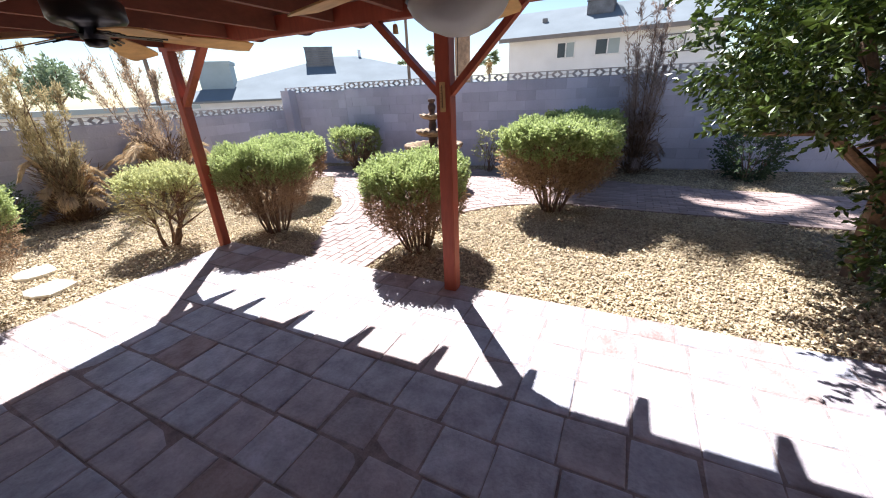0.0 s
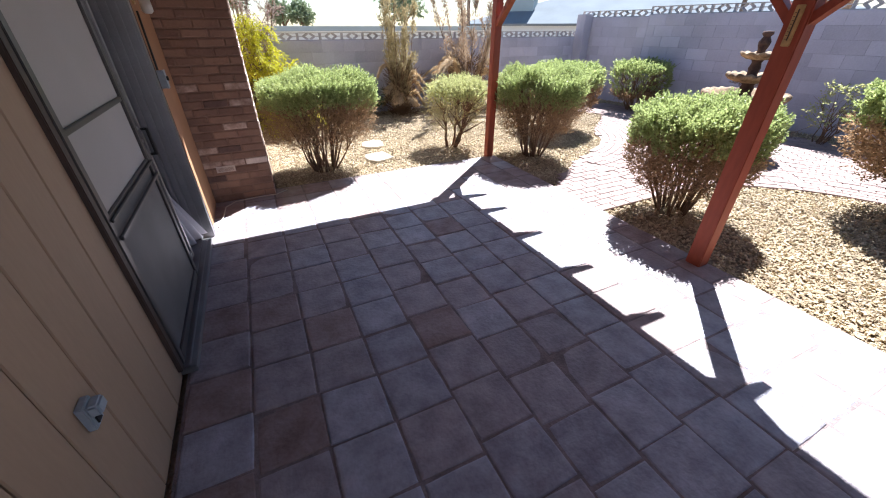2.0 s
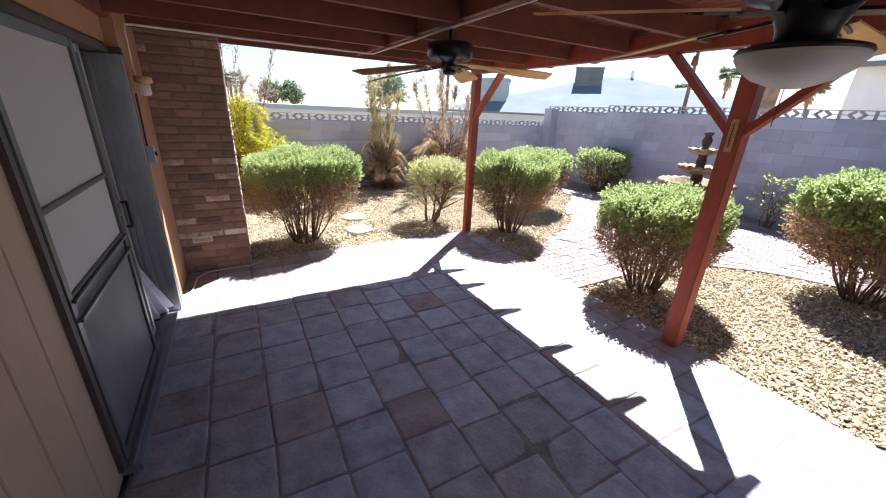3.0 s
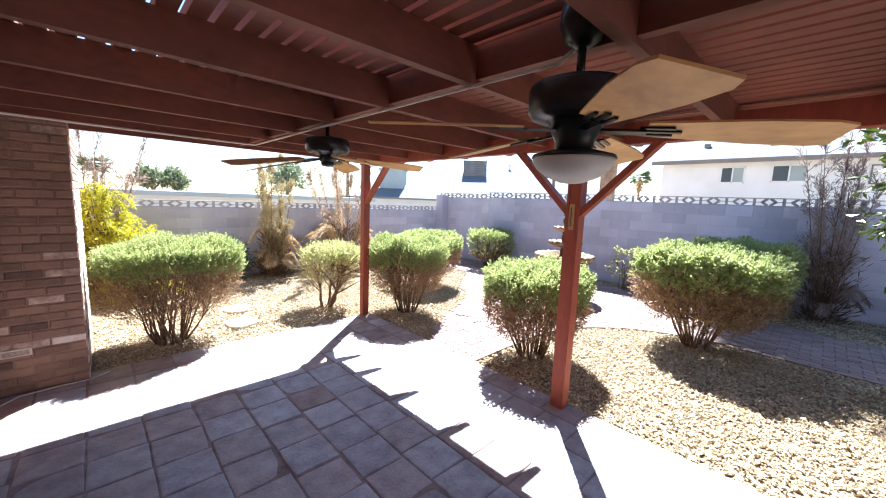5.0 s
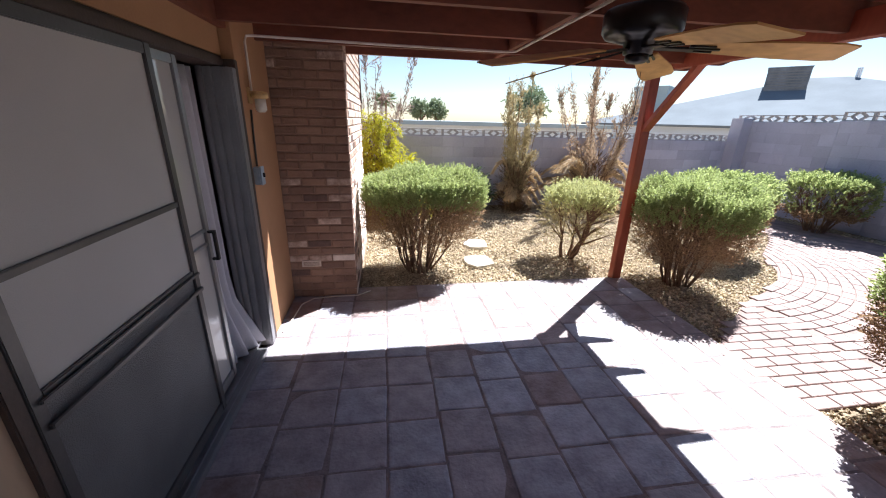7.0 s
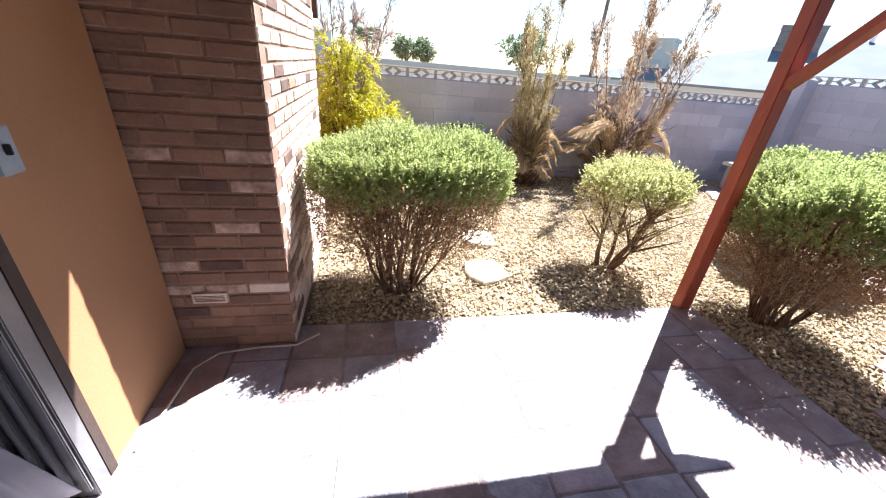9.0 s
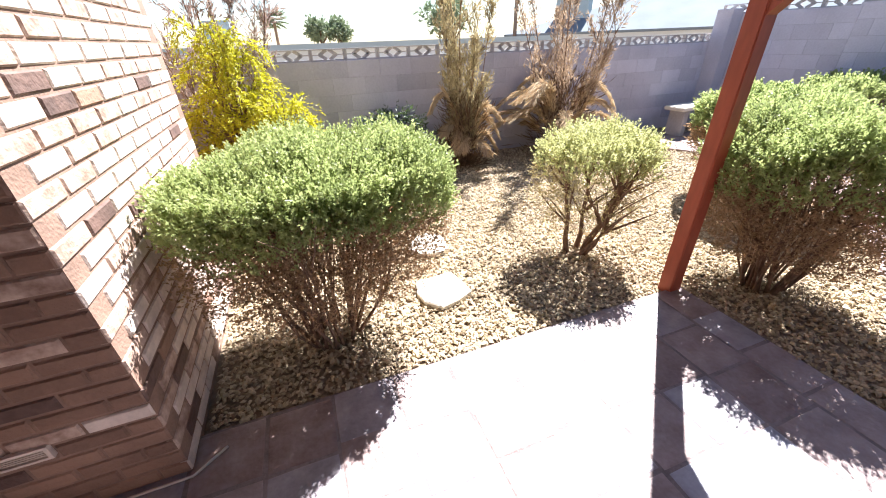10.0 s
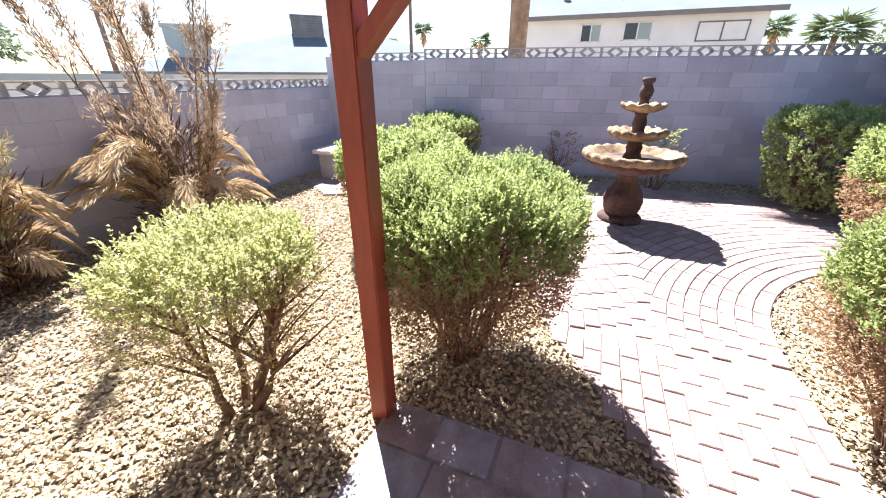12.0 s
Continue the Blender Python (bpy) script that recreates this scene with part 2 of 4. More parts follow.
def slab(sx, sy, sz, b):
    """Vertices and faces of a piece whose bevelled face lies at z 0."""
    v = []
    for z, i in ((-sz, 0), (-b, 0), (0, b)):
        v += [(x * (sx / 2 - i), y * (sy / 2 - i), z) for x, y in ((-1, -1), (1, -1), (1, 1), (-1, 1))]
    f = [(8, 9, 10, 11)]
    for k in (0, 4):
        f += [(k + i, k + (i + 1) % 4, k + 4 + (i + 1) % 4, k + 4 + i) for i in range(4)]
    return v, f


def piece_mesh(name, sx, sy, sz, b, mat):
    v, f = slab(sx, sy, sz, b)
    me = bpy.data.meshes.new(name)
    me.from_pydata(v, [], f)
    me.materials.append(mat)
    return me


def tube(points, radii, sides=6, closed=True):
    """Vertices and faces of a tube along points."""
    pts = [Vector(p) for p in points]
    v, f = [], []
    for i, p in enumerate(pts):
        d = (pts[min(i + 1, len(pts) - 1)] - pts[max(i - 1, 0)])
        d = d.normalized() if d.length > 1e-9 else Vector((0, 0, 1))
        a = d.orthogonal().normalized() if abs(d.z) > 0.9 else d.cross(Vector((0, 0, 1))).normalized()
        b = d.cross(a)
        r = radii[i] if isinstance(radii, (list, tuple)) else radii
        v += [p + (a * math.cos(2 * math.pi * k / sides) + b * math.sin(2 * math.pi * k / sides)) * r for k in range(sides)]
    for i in range(len(pts) - 1):
        f += [(i * sides + k, i * sides + (k + 1) % sides, (i + 1) * sides + (k + 1) % sides, (i + 1) * sides + k) for k in range(sides)]
    if closed:
        f += [tuple(range(sides))[::-1], tuple(range((len(pts) - 1) * sides, len(pts) * sides))]
    return v, f


def merged(chunks):
    v, f = [], []
    for cv, cf in chunks:
        o = len(v)
        v += list(cv)
        f += [tuple(i + o for i in q) for q in cf]
    return v, f


def lathe(profile, n=32, lobes=0, depth=0.0, c=(0, 0, 0)):
    """A turned shape from (radius, z, lobe share) rows."""
    v, f = [], []
    for r, z, *s in profile:
        w = s[0] if s else 0
        for k in range(n):
            a = 2 * math.pi * k / n
            rr = r * (1 + depth * w * abs(math.cos(lobes * a / 2))) if lobes else r
            v.append((c[0] + rr * math.cos(a), c[1] + rr * math.sin(a), c[2] + z + (w * depth * 0.12 * math.cos(lobes * a) if lobes else 0)))
    for i in range(len(profile) - 1):
        f += [(i * n + k, i * n + (k + 1) % n, (i + 1) * n + (k + 1) % n, (i + 1) * n + k) for k in range(n)]
    f += [tuple(range(n))[::-1], tuple(range((len(profile) - 1) * n, len(profile) * n))]
    return v, f


def unit(a):
    return a / np.maximum(np.linalg.norm(a, axis=1, keepdims=True), 1e-9)


def leaf_quads(p, d, length, width, rng):
    """Folded leaf blades at p (n, 3) along d (n, 3)."""
    n = len(p)
    d = unit(d)
    side = unit(np.cross(d, rng.normal(size=(n, 3))))
    ln = length * rng.uniform(0.7, 1.3, (n, 1))
    wd = width * rng.uniform(0.7, 1.3, (n, 1))
    up = np.cross(side, d) * wd * 0.25
    v = np.stack([p, p + d * ln * 0.5 + side * wd / 2 + up, p + d * ln, p + d * ln * 0.5 - side * wd / 2 + up], 1).reshape(-1, 3)
    return v, np.arange(4 * n).reshape(-1, 4)


def leaf_mesh(name, p, d, length, width, mat, rng, parent, label=""):
    v, f = leaf_quads(p, d, length, width, rng)
    return link(name, v.tolist(), f.tolist(), mat, parent, label)


def sprigs(p, d, per, length, rng):
    """Leaf points and directions along short shoots that start at p along d."""
    d = unit(d)
    t = np.linspace(0.1, 1.0, per)[None, :, None]
    q = p[:, None, :] + d[:, None, :] * length * t * rng.uniform(0.6, 1.3, (len(p), 1, 1))
    e = d[:, None, :] * 0.8 + rng.normal(size=(len(p), per, 3)) * 0.55
    return q.reshape(-1, 3), e.reshape(-1, 3)


def stems(rng, count, foot, reach, h, r0, fork=3, lean=1.0):
    """Spreading, forking stems of a shrub, at its own origin."""
    out = []
    for _ in range(count):
        a = rng.uniform(0, 2 * math.pi)
        rr = reach * math.sqrt(rng.uniform(0.05, 1)) * lean
        top = Vector((rr * math.cos(a), rr * math.sin(a), h * rng.uniform(0.75, 1.0)))
        start = Vector((foot * math.cos(a), foot * math.sin(a), -0.03))
        mid = start.lerp(top, 0.5) + Vector((rng.normal() * 0.04, rng.normal() * 0.04, -0.04 * h))
        r = r0 * rng.uniform(0.6, 1.1)
        pts = [start, start.lerp(mid, 0.5) + Vector((rng.normal() * 0.015, rng.normal() * 0.015, 0)), mid, mid.lerp(top, 0.5) + Vector((rng.normal() * 0.02, rng.normal() * 0.02, 0)), top]
        out.append(tube(pts, [r, r * 0.8, r * 0.6, r * 0.42, r * 0.2], 5))
        for _ in range(fork):
            k = rng.uniform(0.3, 0.8)
            s = mid.lerp(top, k) if k > 0.5 else start.lerp(mid, 0.5 + k)
            e = s + Vector((rng.normal() * 0.12 + math.cos(a) * 0.10, rng.normal() * 0.12 + math.sin(a) * 0.10, h * rng.uniform(0.2, 0.45)))
            out.append(tube([s, s.lerp(e, 0.5) + Vector((rng.normal() * 0.02, rng.normal() * 0.02, 0.01)), e], [r * 0.4, r * 0.28, r * 0.1], 4))
    return merged(out)


# ---- ground ----
GROUND_Z = -0.03
ground = link("ground", [(-300, -300, GROUND_Z), (300, -300, GROUND_Z), (300, 300, GROUND_Z), (-300, 300, GROUND_Z)], [(0, 1, 2, 3)], M_SOIL)
tagged(ground, "sandy tan soil under the gravel yard", "ground", kind="structure")

PATIO = (0.02, 3.60, -5.2, 3.06)
patio = part("patio", boxes(span(PATIO[0], PATIO[1], PATIO[2], PATIO[3], -0.10, -0.0055)), M_MORTAR)
tagged(patio, "square concrete tile patio floor beside the house", "patio", kind="structure")

BED = Vector((4.7, -0.8))  # centre of the gravel bed's rounded edge, 1.8 m in radius
PAVED = [(3.58, 1.0), *[(BED.x + 1.8 * math.sin(a), BED.y + 1.8 * math.cos(a)) for a in np.linspace(0, math.pi / 2, 14).tolist()], (6.5, -1.6), (6.4, -3.5), (6.4, -9), (8.0, -9), (8.0, -3), (8.2, -1.3),
         (8.55, 0), (8.75, 1.5), (8.6, 3), (8.35, 5.4), (7.9, 6.3), (6.9, 6.55), (6.5, 5.7), (7.0, 5.0), (7.3, 4.5), (6.5, 3.9), (6.1, 3.6), (5.7, 3.05), (5.3, 2.7), (4.5, 2.35), (3.9, 1.95), (3.58, 1.7)]


def inside(poly, x, y):
    x, y = np.asarray(x, float), np.asarray(y, float)
    hit = np.zeros(x.shape, bool)
    for (x0, y0), (x1, y1) in zip(poly, poly[1:] + poly[:1]):
        c = (y0 > y) != (y1 > y)
        hit ^= c & (x < (x1 - x0) * (y - y0) / ((y1 - y0) or 1e-9) + x0)
    return hit


walkway = link("walkway", [(x, y, -0.012) for x, y in PAVED] + [(x, y, -0.06) for x, y in PAVED],
               [tuple(range(len(PAVED)))] + [(i, (i + 1) % len(PAVED), len(PAVED) + (i + 1) % len(PAVED), len(PAVED) + i) for i in range(len(PAVED))], M_SAND)
tagged(walkway, "pinkish brick paved walkway curving round the fountain", "walkway", kind="structure")


# ---- gravel ----
def gravel_field():
    rng = np.random.default_rng(5)
    xs, ys = [], []
    for x0, x1, y0, y1, dens in ((0.0, 5.6, 3.0, 5.2, 3000), (0.0, 8.8, 5.2, 6.85, 1400), (3.55, 6.6, -3.2, 3.0, 2600), (5.6, 8.8, 3.0, 5.2, 1300), (6.4, 9.9, -5.5, 3.0, 900), (3.55, 6.6, -6, -3.2, 900)):
        k = int((x1 - x0) * (y1 - y0) * dens)
        xs.append(rng.uniform(x0, x1, k))
        ys.append(rng.uniform(y0, y1, k))
    x, y = np.concatenate(xs), np.concatenate(ys)
    keep = ~inside(PAVED, x, y) & ~((x < 3.58) & (y < 3.08)) & ~((x < 0.68) & (y < 4.8))
    x, y = x[keep], y[keep]
    n = len(x)
    size = rng.uniform(0.0065, 0.0125, n) * rng.choice([1, 1, 1.35], n)
    base = np.array([(1, 0, 0), (0, 1, 0), (-1, 0, 0), (0, -1, 0), (0, 0, 1), (0, 0, -1)], float)
    v = base[None] * (1 + rng.uniform(-0.3, 0.3, (n, 6, 1))) + rng.uniform(-0.28, 0.28, (n, 6, 3))
    v *= np.stack([size * 1.45, size * 0.95, size * 0.75], 1)[:, None, :]
    a = rng.uniform(0, 2 * np.pi, n)
    tilt = rng.normal(0, 0.35, n)
    ca, sa, ct, st = np.cos(a)[:, None], np.sin(a)[:, None], np.cos(tilt)[:, None], np.sin(tilt)[:, None]
    vx, vz = v[..., 0] * ct - v[..., 2] * st, v[..., 0] * st + v[..., 2] * ct
    px, py = vx * ca - v[..., 1] * sa, vx * sa + v[..., 1] * ca
    pts = np.stack([px + x[:, None], py + y[:, None], vz + (GROUND_Z + size * 0.5 + rng.uniform(0, 0.012, n))[:, None]], 2).reshape(-1, 3)
    tri = np.array([(0, 1, 4), (1, 2, 4), (2, 3, 4), (3, 0, 4), (1, 0, 5), (2, 1, 5), (3, 2, 5), (0, 3, 5)])
    f = (tri[None] + 6 * np.arange(n)[:, None, None]).reshape(-1, 3)
    g = link("gravel", pts.tolist(), f.tolist(), M_GRAVEL)
    tagged(g, "loose tan and beige landscaping gravel over the yard", "gravel", kind="stuff")


gravel_field()


def flagstone(x, y, w, d, turn, seed):
    rng = np.random.default_rng(seed)
    k = 9
    ring = []
    for i in range(k):
        a = 2 * math.pi * i / k
        r = 1 / max(abs(math.cos(a)), abs(math.sin(a))) ** 0.7 * rng.uniform(0.88, 1.05)
        ring.append((w / 2 * r * math.cos(a), d / 2 * r * math.sin(a)))
    v = [(a, b, -0.03) for a, b in ring] + [(a, b, 0.012) for a, b in ring] + [(a * 0.95, b * 0.95, 0.02) for a, b in ring]
    f = [(j * k + i, j * k + (i + 1) % k, (j + 1) * k + (i + 1) % k, (j + 1) * k + i) for j in (0, 1) for i in range(k)] + [tuple(range(2 * k, 3 * k))]
    ob = link("stepping_stone", v, f, M_FLAG)
    ob.matrix_world = pose(x, y, 0, 0, 0, turn)
    tagged(ob, "flat pale flagstone stepping stone lying in gravel", "stepping stone", "stepping stones")


flagstone(2.06, 3.66, 0.36, 0.36, 12, 1)
flagstone(2.18, 4.32, 0.34, 0.38, -8, 2)


# ---- garden walls ----
def lattice_mesh():
    """One pierced cast block: rails with a diamond between two half diamonds."""
    w, h, t = 0.398, 0.20, 0.06
    k = 0.02
    it = [((0, 0, h / 2 - k / 2), (w, t, k)), ((0, 0, -h / 2 + k / 2), (w, t, k)), ((-w / 2 + k / 2, 0, 0), (k, t, h - 2 * k)), ((w / 2 - k / 2, 0, 0), (k, t, h - 2 * k))]
    a, b = 0.095, h / 2 - k
    for sx in (-1, 1):
        for sz in (-1, 1):
            it.append(bar((sx * a, 0, 0), (sx * 0.018, 0, sz * b), 0.018, t - 0.01))
        it.append(((sx * (a + w / 2) / 2, 0, 0), (w / 2 - a, t - 0.012, 0.018)))
    bm = boxes(*it)
    me = bpy.data.meshes.new("lattice_block")
    bm.to_mesh(me)
    bm.free()
    me.materials.append(M_BLOCK_D)
    return me


LATTICE = lattice_mesh()
BLOCK = piece_mesh("block", 0.3985, 0.1985, 0.155, 0.0025, M_BLOCK)
HALF = piece_mesh("half_block", 0.1985, 0.1985, 0.155, 0.0025, M_BLOCK)


def block_wall(name, a, b, courses, label, gaps=(), high=0.15, drop=0.0):
    """A block wall from a to b, its face towards the left of that way; gaps: stretches with no lattice course."""
    a, b = Vector((*a, -drop)), Vector((*b, -drop))
    d = b - a
    n = int(d.length / 0.4)
    turn = math.atan2(d.y, d.x)
    base = Matrix.Translation(a) @ Matrix.Rotation(turn, 4, "Z") @ Matrix.Diagonal((d.length / (n * 0.4), 1, 1, 1))
    wall = part(name, boxes(span(0.003, n * 0.4 - 0.003, -0.15, -0.004, -0.1, courses * 0.2 - 0.004)), M_CORE)
    wall.matrix_world = base
    tagged(wall, label, "wall", kind="structure")
    face = Matrix.Rotation(radians(-90), 4, "X")
    for c in range(courses):
        z = c * 0.2 + 0.1
        if c % 2 == 0:
            spots = [(i * 0.4 + 0.2, BLOCK) for i in range(n)]
        else:
            spots = [(0.1, HALF)] + [(i * 0.4 + 0.4, BLOCK) for i in range(n - 1)] + [(n * 0.4 - 0.1, HALF)]
        for s, me in spots:
            place("block", me, wall, Matrix.Translation((s, random.uniform(0, 0.003), z)) @ face)
    for i in range(n):
        s = i * 0.4 + 0.2
        if not any(g0 < s < g1 for g0, g1 in gaps):
            place("lattice_block", LATTICE, wall, Matrix.Translation((s, -0.075, courses * 0.2 + high / 2)) @ Matrix.Diagonal((1, 1, high / 0.2, 1)))
    return wall


# the back wall is lower, the side wall higher with one step near the corner
block_wall("wall_north", (8.68, 6.9), (0.0, 6.9), 7, "weathered grey block wall with pierced block top course", high=0.13, drop=0.045)
WALL_A, WALL_B = Vector((8.79, 5.20)), Vector((10.55, -8.5))
block_wall("wall_east", WALL_B, WALL_A, 9, "grey block wall in shade with pierced lattice top course", gaps=((13.5, 14.0),))
block_wall("wall_east_step", WALL_A + Vector((-0.006, -0.03)), (8.56, 6.98), 9, "end of the grey block wall by the corner", high=0.135, drop=0.035)
pillar = part("wall_pillar", boxes(span(8.36, 8.60, 6.62, 6.90, -0.1, 1.83), bevel=0.006), M_BLOCK)
tagged(pillar, "plain grey block pillar at the wall corner", "pillar", kind="structure")
end_wall = part("wall_south", boxes(span(-0.3, 10.6, -9.0, -8.85, -0.1, 1.9)), M_CORE)
tagged(end_wall, "plain grey block wall closing the yard", "wall", kind="structure")


# ---- house ----
DOOR = (0.46, 2.19, 0.05, 1.93)
EAVE = 2.45
house_wall = part("wall_west", boxes(span(-0.16, -0.012, -8.9, DOOR[0], -0.1, EAVE), span(-0.16, -0.012, DOOR[1], 6.9, -0.1, EAVE),
                                     span(-0.16, -0.012, DOOR[0], DOOR[1], DOOR[3], EAVE), span(-0.16, -0.012, DOOR[0], DOOR[1], -0.1, DOOR[2] - 0.02)), M_TRIM)
tagged(house_wall, "tan painted house wall of grooved wood siding", "wall", kind="structure")
BOARD_W = 0.2
SIDE_LOW = piece_mesh("siding_board", EAVE, BOARD_W - 0.006, 0.03, 0.004, M_SIDING)
face_x = Matrix.Rotation(radians(90), 4, "Y")
for i in range(27):
    place("siding_board", SIDE_LOW, house_wall, Matrix.Translation((0, DOOR[0] - 0.10 - BOARD_W * i, EAVE / 2)) @ face_x)
part("upper_panel", boxes(span(-0.012, 0.0, DOOR[0] - 0.002, DOOR[1] + 0.002, DOOR[3] + 0.05, EAVE)), M_STUCCO, house_wall)
part("end_panel", boxes(span(-0.012, 0.065, DOOR[1] + 0.022, 2.874, 0.0, EAVE), bevel=0.002), M_STUCCO, house_wall)
part("rear_panel", boxes(span(-0.012, 0.0, 4.7, 6.88, -0.03, EAVE)), M_STUCCO, house_wall)
roof_slab = part("house_roof", boxes(span(-5.0, 0.0, -8.9, 6.9, EAVE, EAVE + 0.15)), M_HROOF)
tagged(roof_slab, "flat house roof slab over the rooms", "roof", kind="structure")
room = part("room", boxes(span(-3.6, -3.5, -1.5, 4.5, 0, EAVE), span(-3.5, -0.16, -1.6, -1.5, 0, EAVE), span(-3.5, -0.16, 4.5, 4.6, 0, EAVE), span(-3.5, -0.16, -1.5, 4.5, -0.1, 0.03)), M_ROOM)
tagged(room, "dim plain room behind the sliding door", "room", kind="structure")


def chimney():
    x1, y0, y1, top = 0.66, 2.89, 4.72, 3.0
    body = part("chimney", boxes(span(0.006, x1 - 0.008, y0 + 0.008, y1 - 0.008, -0.1, top)), M_BMORTAR)
    tagged(body, "brown brick chimney stack, some bricks whitewashed, sunlit side coloured paler", "chimney", kind="structure")
    kinds = [piece_mesh("brick", 0.202, 0.060, 0.03, 0.006, m) for m in (M_BRICK, M_BRICK_W, M_BRICK_D, M_BRICK_P)]
    half = piece_mesh("half_brick", 0.098, 0.060, 0.03, 0.006, M_BRICK)
    front, side = Matrix.Rotation(radians(90), 4, "X"), Matrix.Rotation(radians(90), 4, "Z") @ Matrix.Rotation(radians(90), 4, "X")
    rng = random.Random(8)
    step, pitch = 0.0715, 0.2125
    rest = []
    for c in range(int(top / step)):
        z = c * step + step / 2
        off = 0 if c % 2 else pitch / 2
        w = x1 - 0.01
        x = w - off
        if off:
            place("brick", half, body, Matrix.Translation((w - 0.049, y0, z)) @ front)
        while x > 0.06:
            ln = min(pitch, x - 0.005)
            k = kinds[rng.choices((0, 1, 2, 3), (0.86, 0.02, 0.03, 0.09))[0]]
            m = Matrix.Translation((x - 0.1015 if ln > 0.2 else x - ln / 2 + 0.004, y0 + rng.uniform(0, 0.002), z)) @ front
            if ln < 0.2:
                m = m @ Matrix.Diagonal((max(0.1, (ln - 0.008) / 0.203), 1, 1, 1))
            if z < 2.3:
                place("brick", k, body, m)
            x -= pitch
        y = y0 + (0.004 if off else 0.11)
        while y < y1 - 0.2:
            m = Matrix.Translation((x1 - rng.uniform(0, 0.003), y + 0.1015, z)) @ side
            # side mostly pale: its direct sun is put into the brick colours
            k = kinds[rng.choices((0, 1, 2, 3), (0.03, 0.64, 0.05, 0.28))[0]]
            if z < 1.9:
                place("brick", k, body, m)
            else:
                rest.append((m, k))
            y += pitch
    v, f = slab(0.202, 0.060, 0.03, 0.006)
    chunk = merged([([m @ Vector(p) for p in v], f) for m, k in rest])
    # upper side bricks all take the sun-paled colour
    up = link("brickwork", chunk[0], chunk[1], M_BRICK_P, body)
    up["kind"] = "stuff"
    vent = part("vent", boxes(span(0.165, 0.335, y0 - 0.012, y0 + 0.01, 0.315, 0.325), span(0.165, 0.335, y0 - 0.012, y0 + 0.01, 0.365, 0.375), span(0.165, 0.178, y0 - 0.012, y0 + 0.01, 0.325, 0.365),
                              span(0.322, 0.335, y0 - 0.012, y0 + 0.01, 0.325, 0.365), *[span(0.178, 0.322, y0 - 0.006, y0, 0.330 + 0.009 * i, 0.334 + 0.009 * i) for i in range(4)]), M_BRICK_W, body, "pale painted metal vent")
    part("barge_board", boxes(bar((0.40, 4.86, 2.75), (0.40, 5.15, 1.85), 0.5, 0.09)), M_TRIM, body, "dark brown sloping fascia board")


chimney()


def sliding_door():
    y0, y1, z0, z1 = DOOR
    d = empty("door_1")
    tagged(d, "half open sliding glass door with grey security screen panel", "sliding door", kind="structure")
    f = 0.045
    part("frame", boxes(span(-0.15, 0.02, y0 - 0.03, y0 + f - 0.03, z0, z1 + 0.03), span(-0.15, 0.08, y1 - 0.03, y1 + 0.02, 0.0, z1 + 0.03), span(-0.15, 0.02, y0 + f - 0.03, y1 - 0.03, z1 - 0.015, z1 + 0.03), bevel=0.004), M_TRIM, d, "dark brown door frame")
    part("threshold", boxes(span(-0.15, 0.075, y0 + 0.0, y1 - 0.2, 0.0, 0.045), span(0.0, 0.012, y0 + 0.02, y1 - 0.05, 0.045, 0.06), span(0.04, 0.05, y0, y1 - 0.24, 0.045, 0.055), bevel=0.003), M_ALU, d, "grey aluminium sill track")

    def panel(name, x, ya, yb, rails, mat_f, pane_mat, low_mat=None, low_top=0):
        st = 0.042
        p = part(name, boxes(span(x, x + 0.03, ya, ya + st, z0 + 0.012, z1 - 0.018), span(x, x + 0.03, yb - st, yb, z0 + 0.012, z1 - 0.018), span(x + 0.001, x + 0.029, ya + st, yb - st, z0 + 0.012, z0 + 0.07),
                             span(x + 0.001, x + 0.029, ya + st, yb - st, z1 - 0.06, z1 - 0.018), *[span(x + 0.002, x + 0.028, ya + st, yb - st, a, b) for a, b in rails], bevel=0.003), mat_f, d)
        cut = low_top or z0 + 0.07
        part("pane", boxes(span(x + 0.010, x + 0.016, ya + st - 0.005, yb - st + 0.005, cut, z1 - 0.055)), pane_mat, p)
        if low_mat:
            part("kick_panel", boxes(span(x + 0.010, x + 0.018, ya + st - 0.005, yb - st + 0.005, z0 + 0.06, low_top)), low_mat, p, "dark perforated lower panel")
            part("kick_rail", boxes(span(x + 0.030, x + 0.045, ya + 0.02, yb - 0.01, low_top - 0.095, low_top - 0.075), span(x + 0.030, x + 0.042, ya + 0.02, yb - 0.01, low_top - 0.01, low_top + 0.005), bevel=0.003), mat_f, p)
        return p

    panel("screen_panel", -0.005, y0 + 0.015, 1.40, [(1.24, 1.265), (0.895, 0.92)], M_BRONZE, M_MESH, M_KICK, 0.90)
    g = panel("glass_panel", -0.055, 1.30, 1.70, [(1.03, 1.05), (0.95, 0.97)], M_ALU, M_PANE)
    part("handle", boxes(span(-0.025, 0.012, 1.665, 1.685, 0.86, 0.875), span(-0.025, 0.012, 1.665, 1.685, 1.02, 1.035), span(0.0, 0.014, 1.662, 1.688, 0.86, 1.035), bevel=0.003), M_BLACK, g, "black pull handle")
    part("jamb_channel", boxes(span(-0.12, 0.085, y1 - 0.10, y1 - 0.034, 0.0, z1 - 0.02), *[span(-0.10 + 0.05 * i, -0.075 + 0.05 * i, y1 - 0.125 + 0.004 * i, y1 - 0.10, 0.046, z1 - 0.02) for i in range(4)], bevel=0.004), M_ALU, d, "grey ribbed aluminium jamb")


sliding_door()


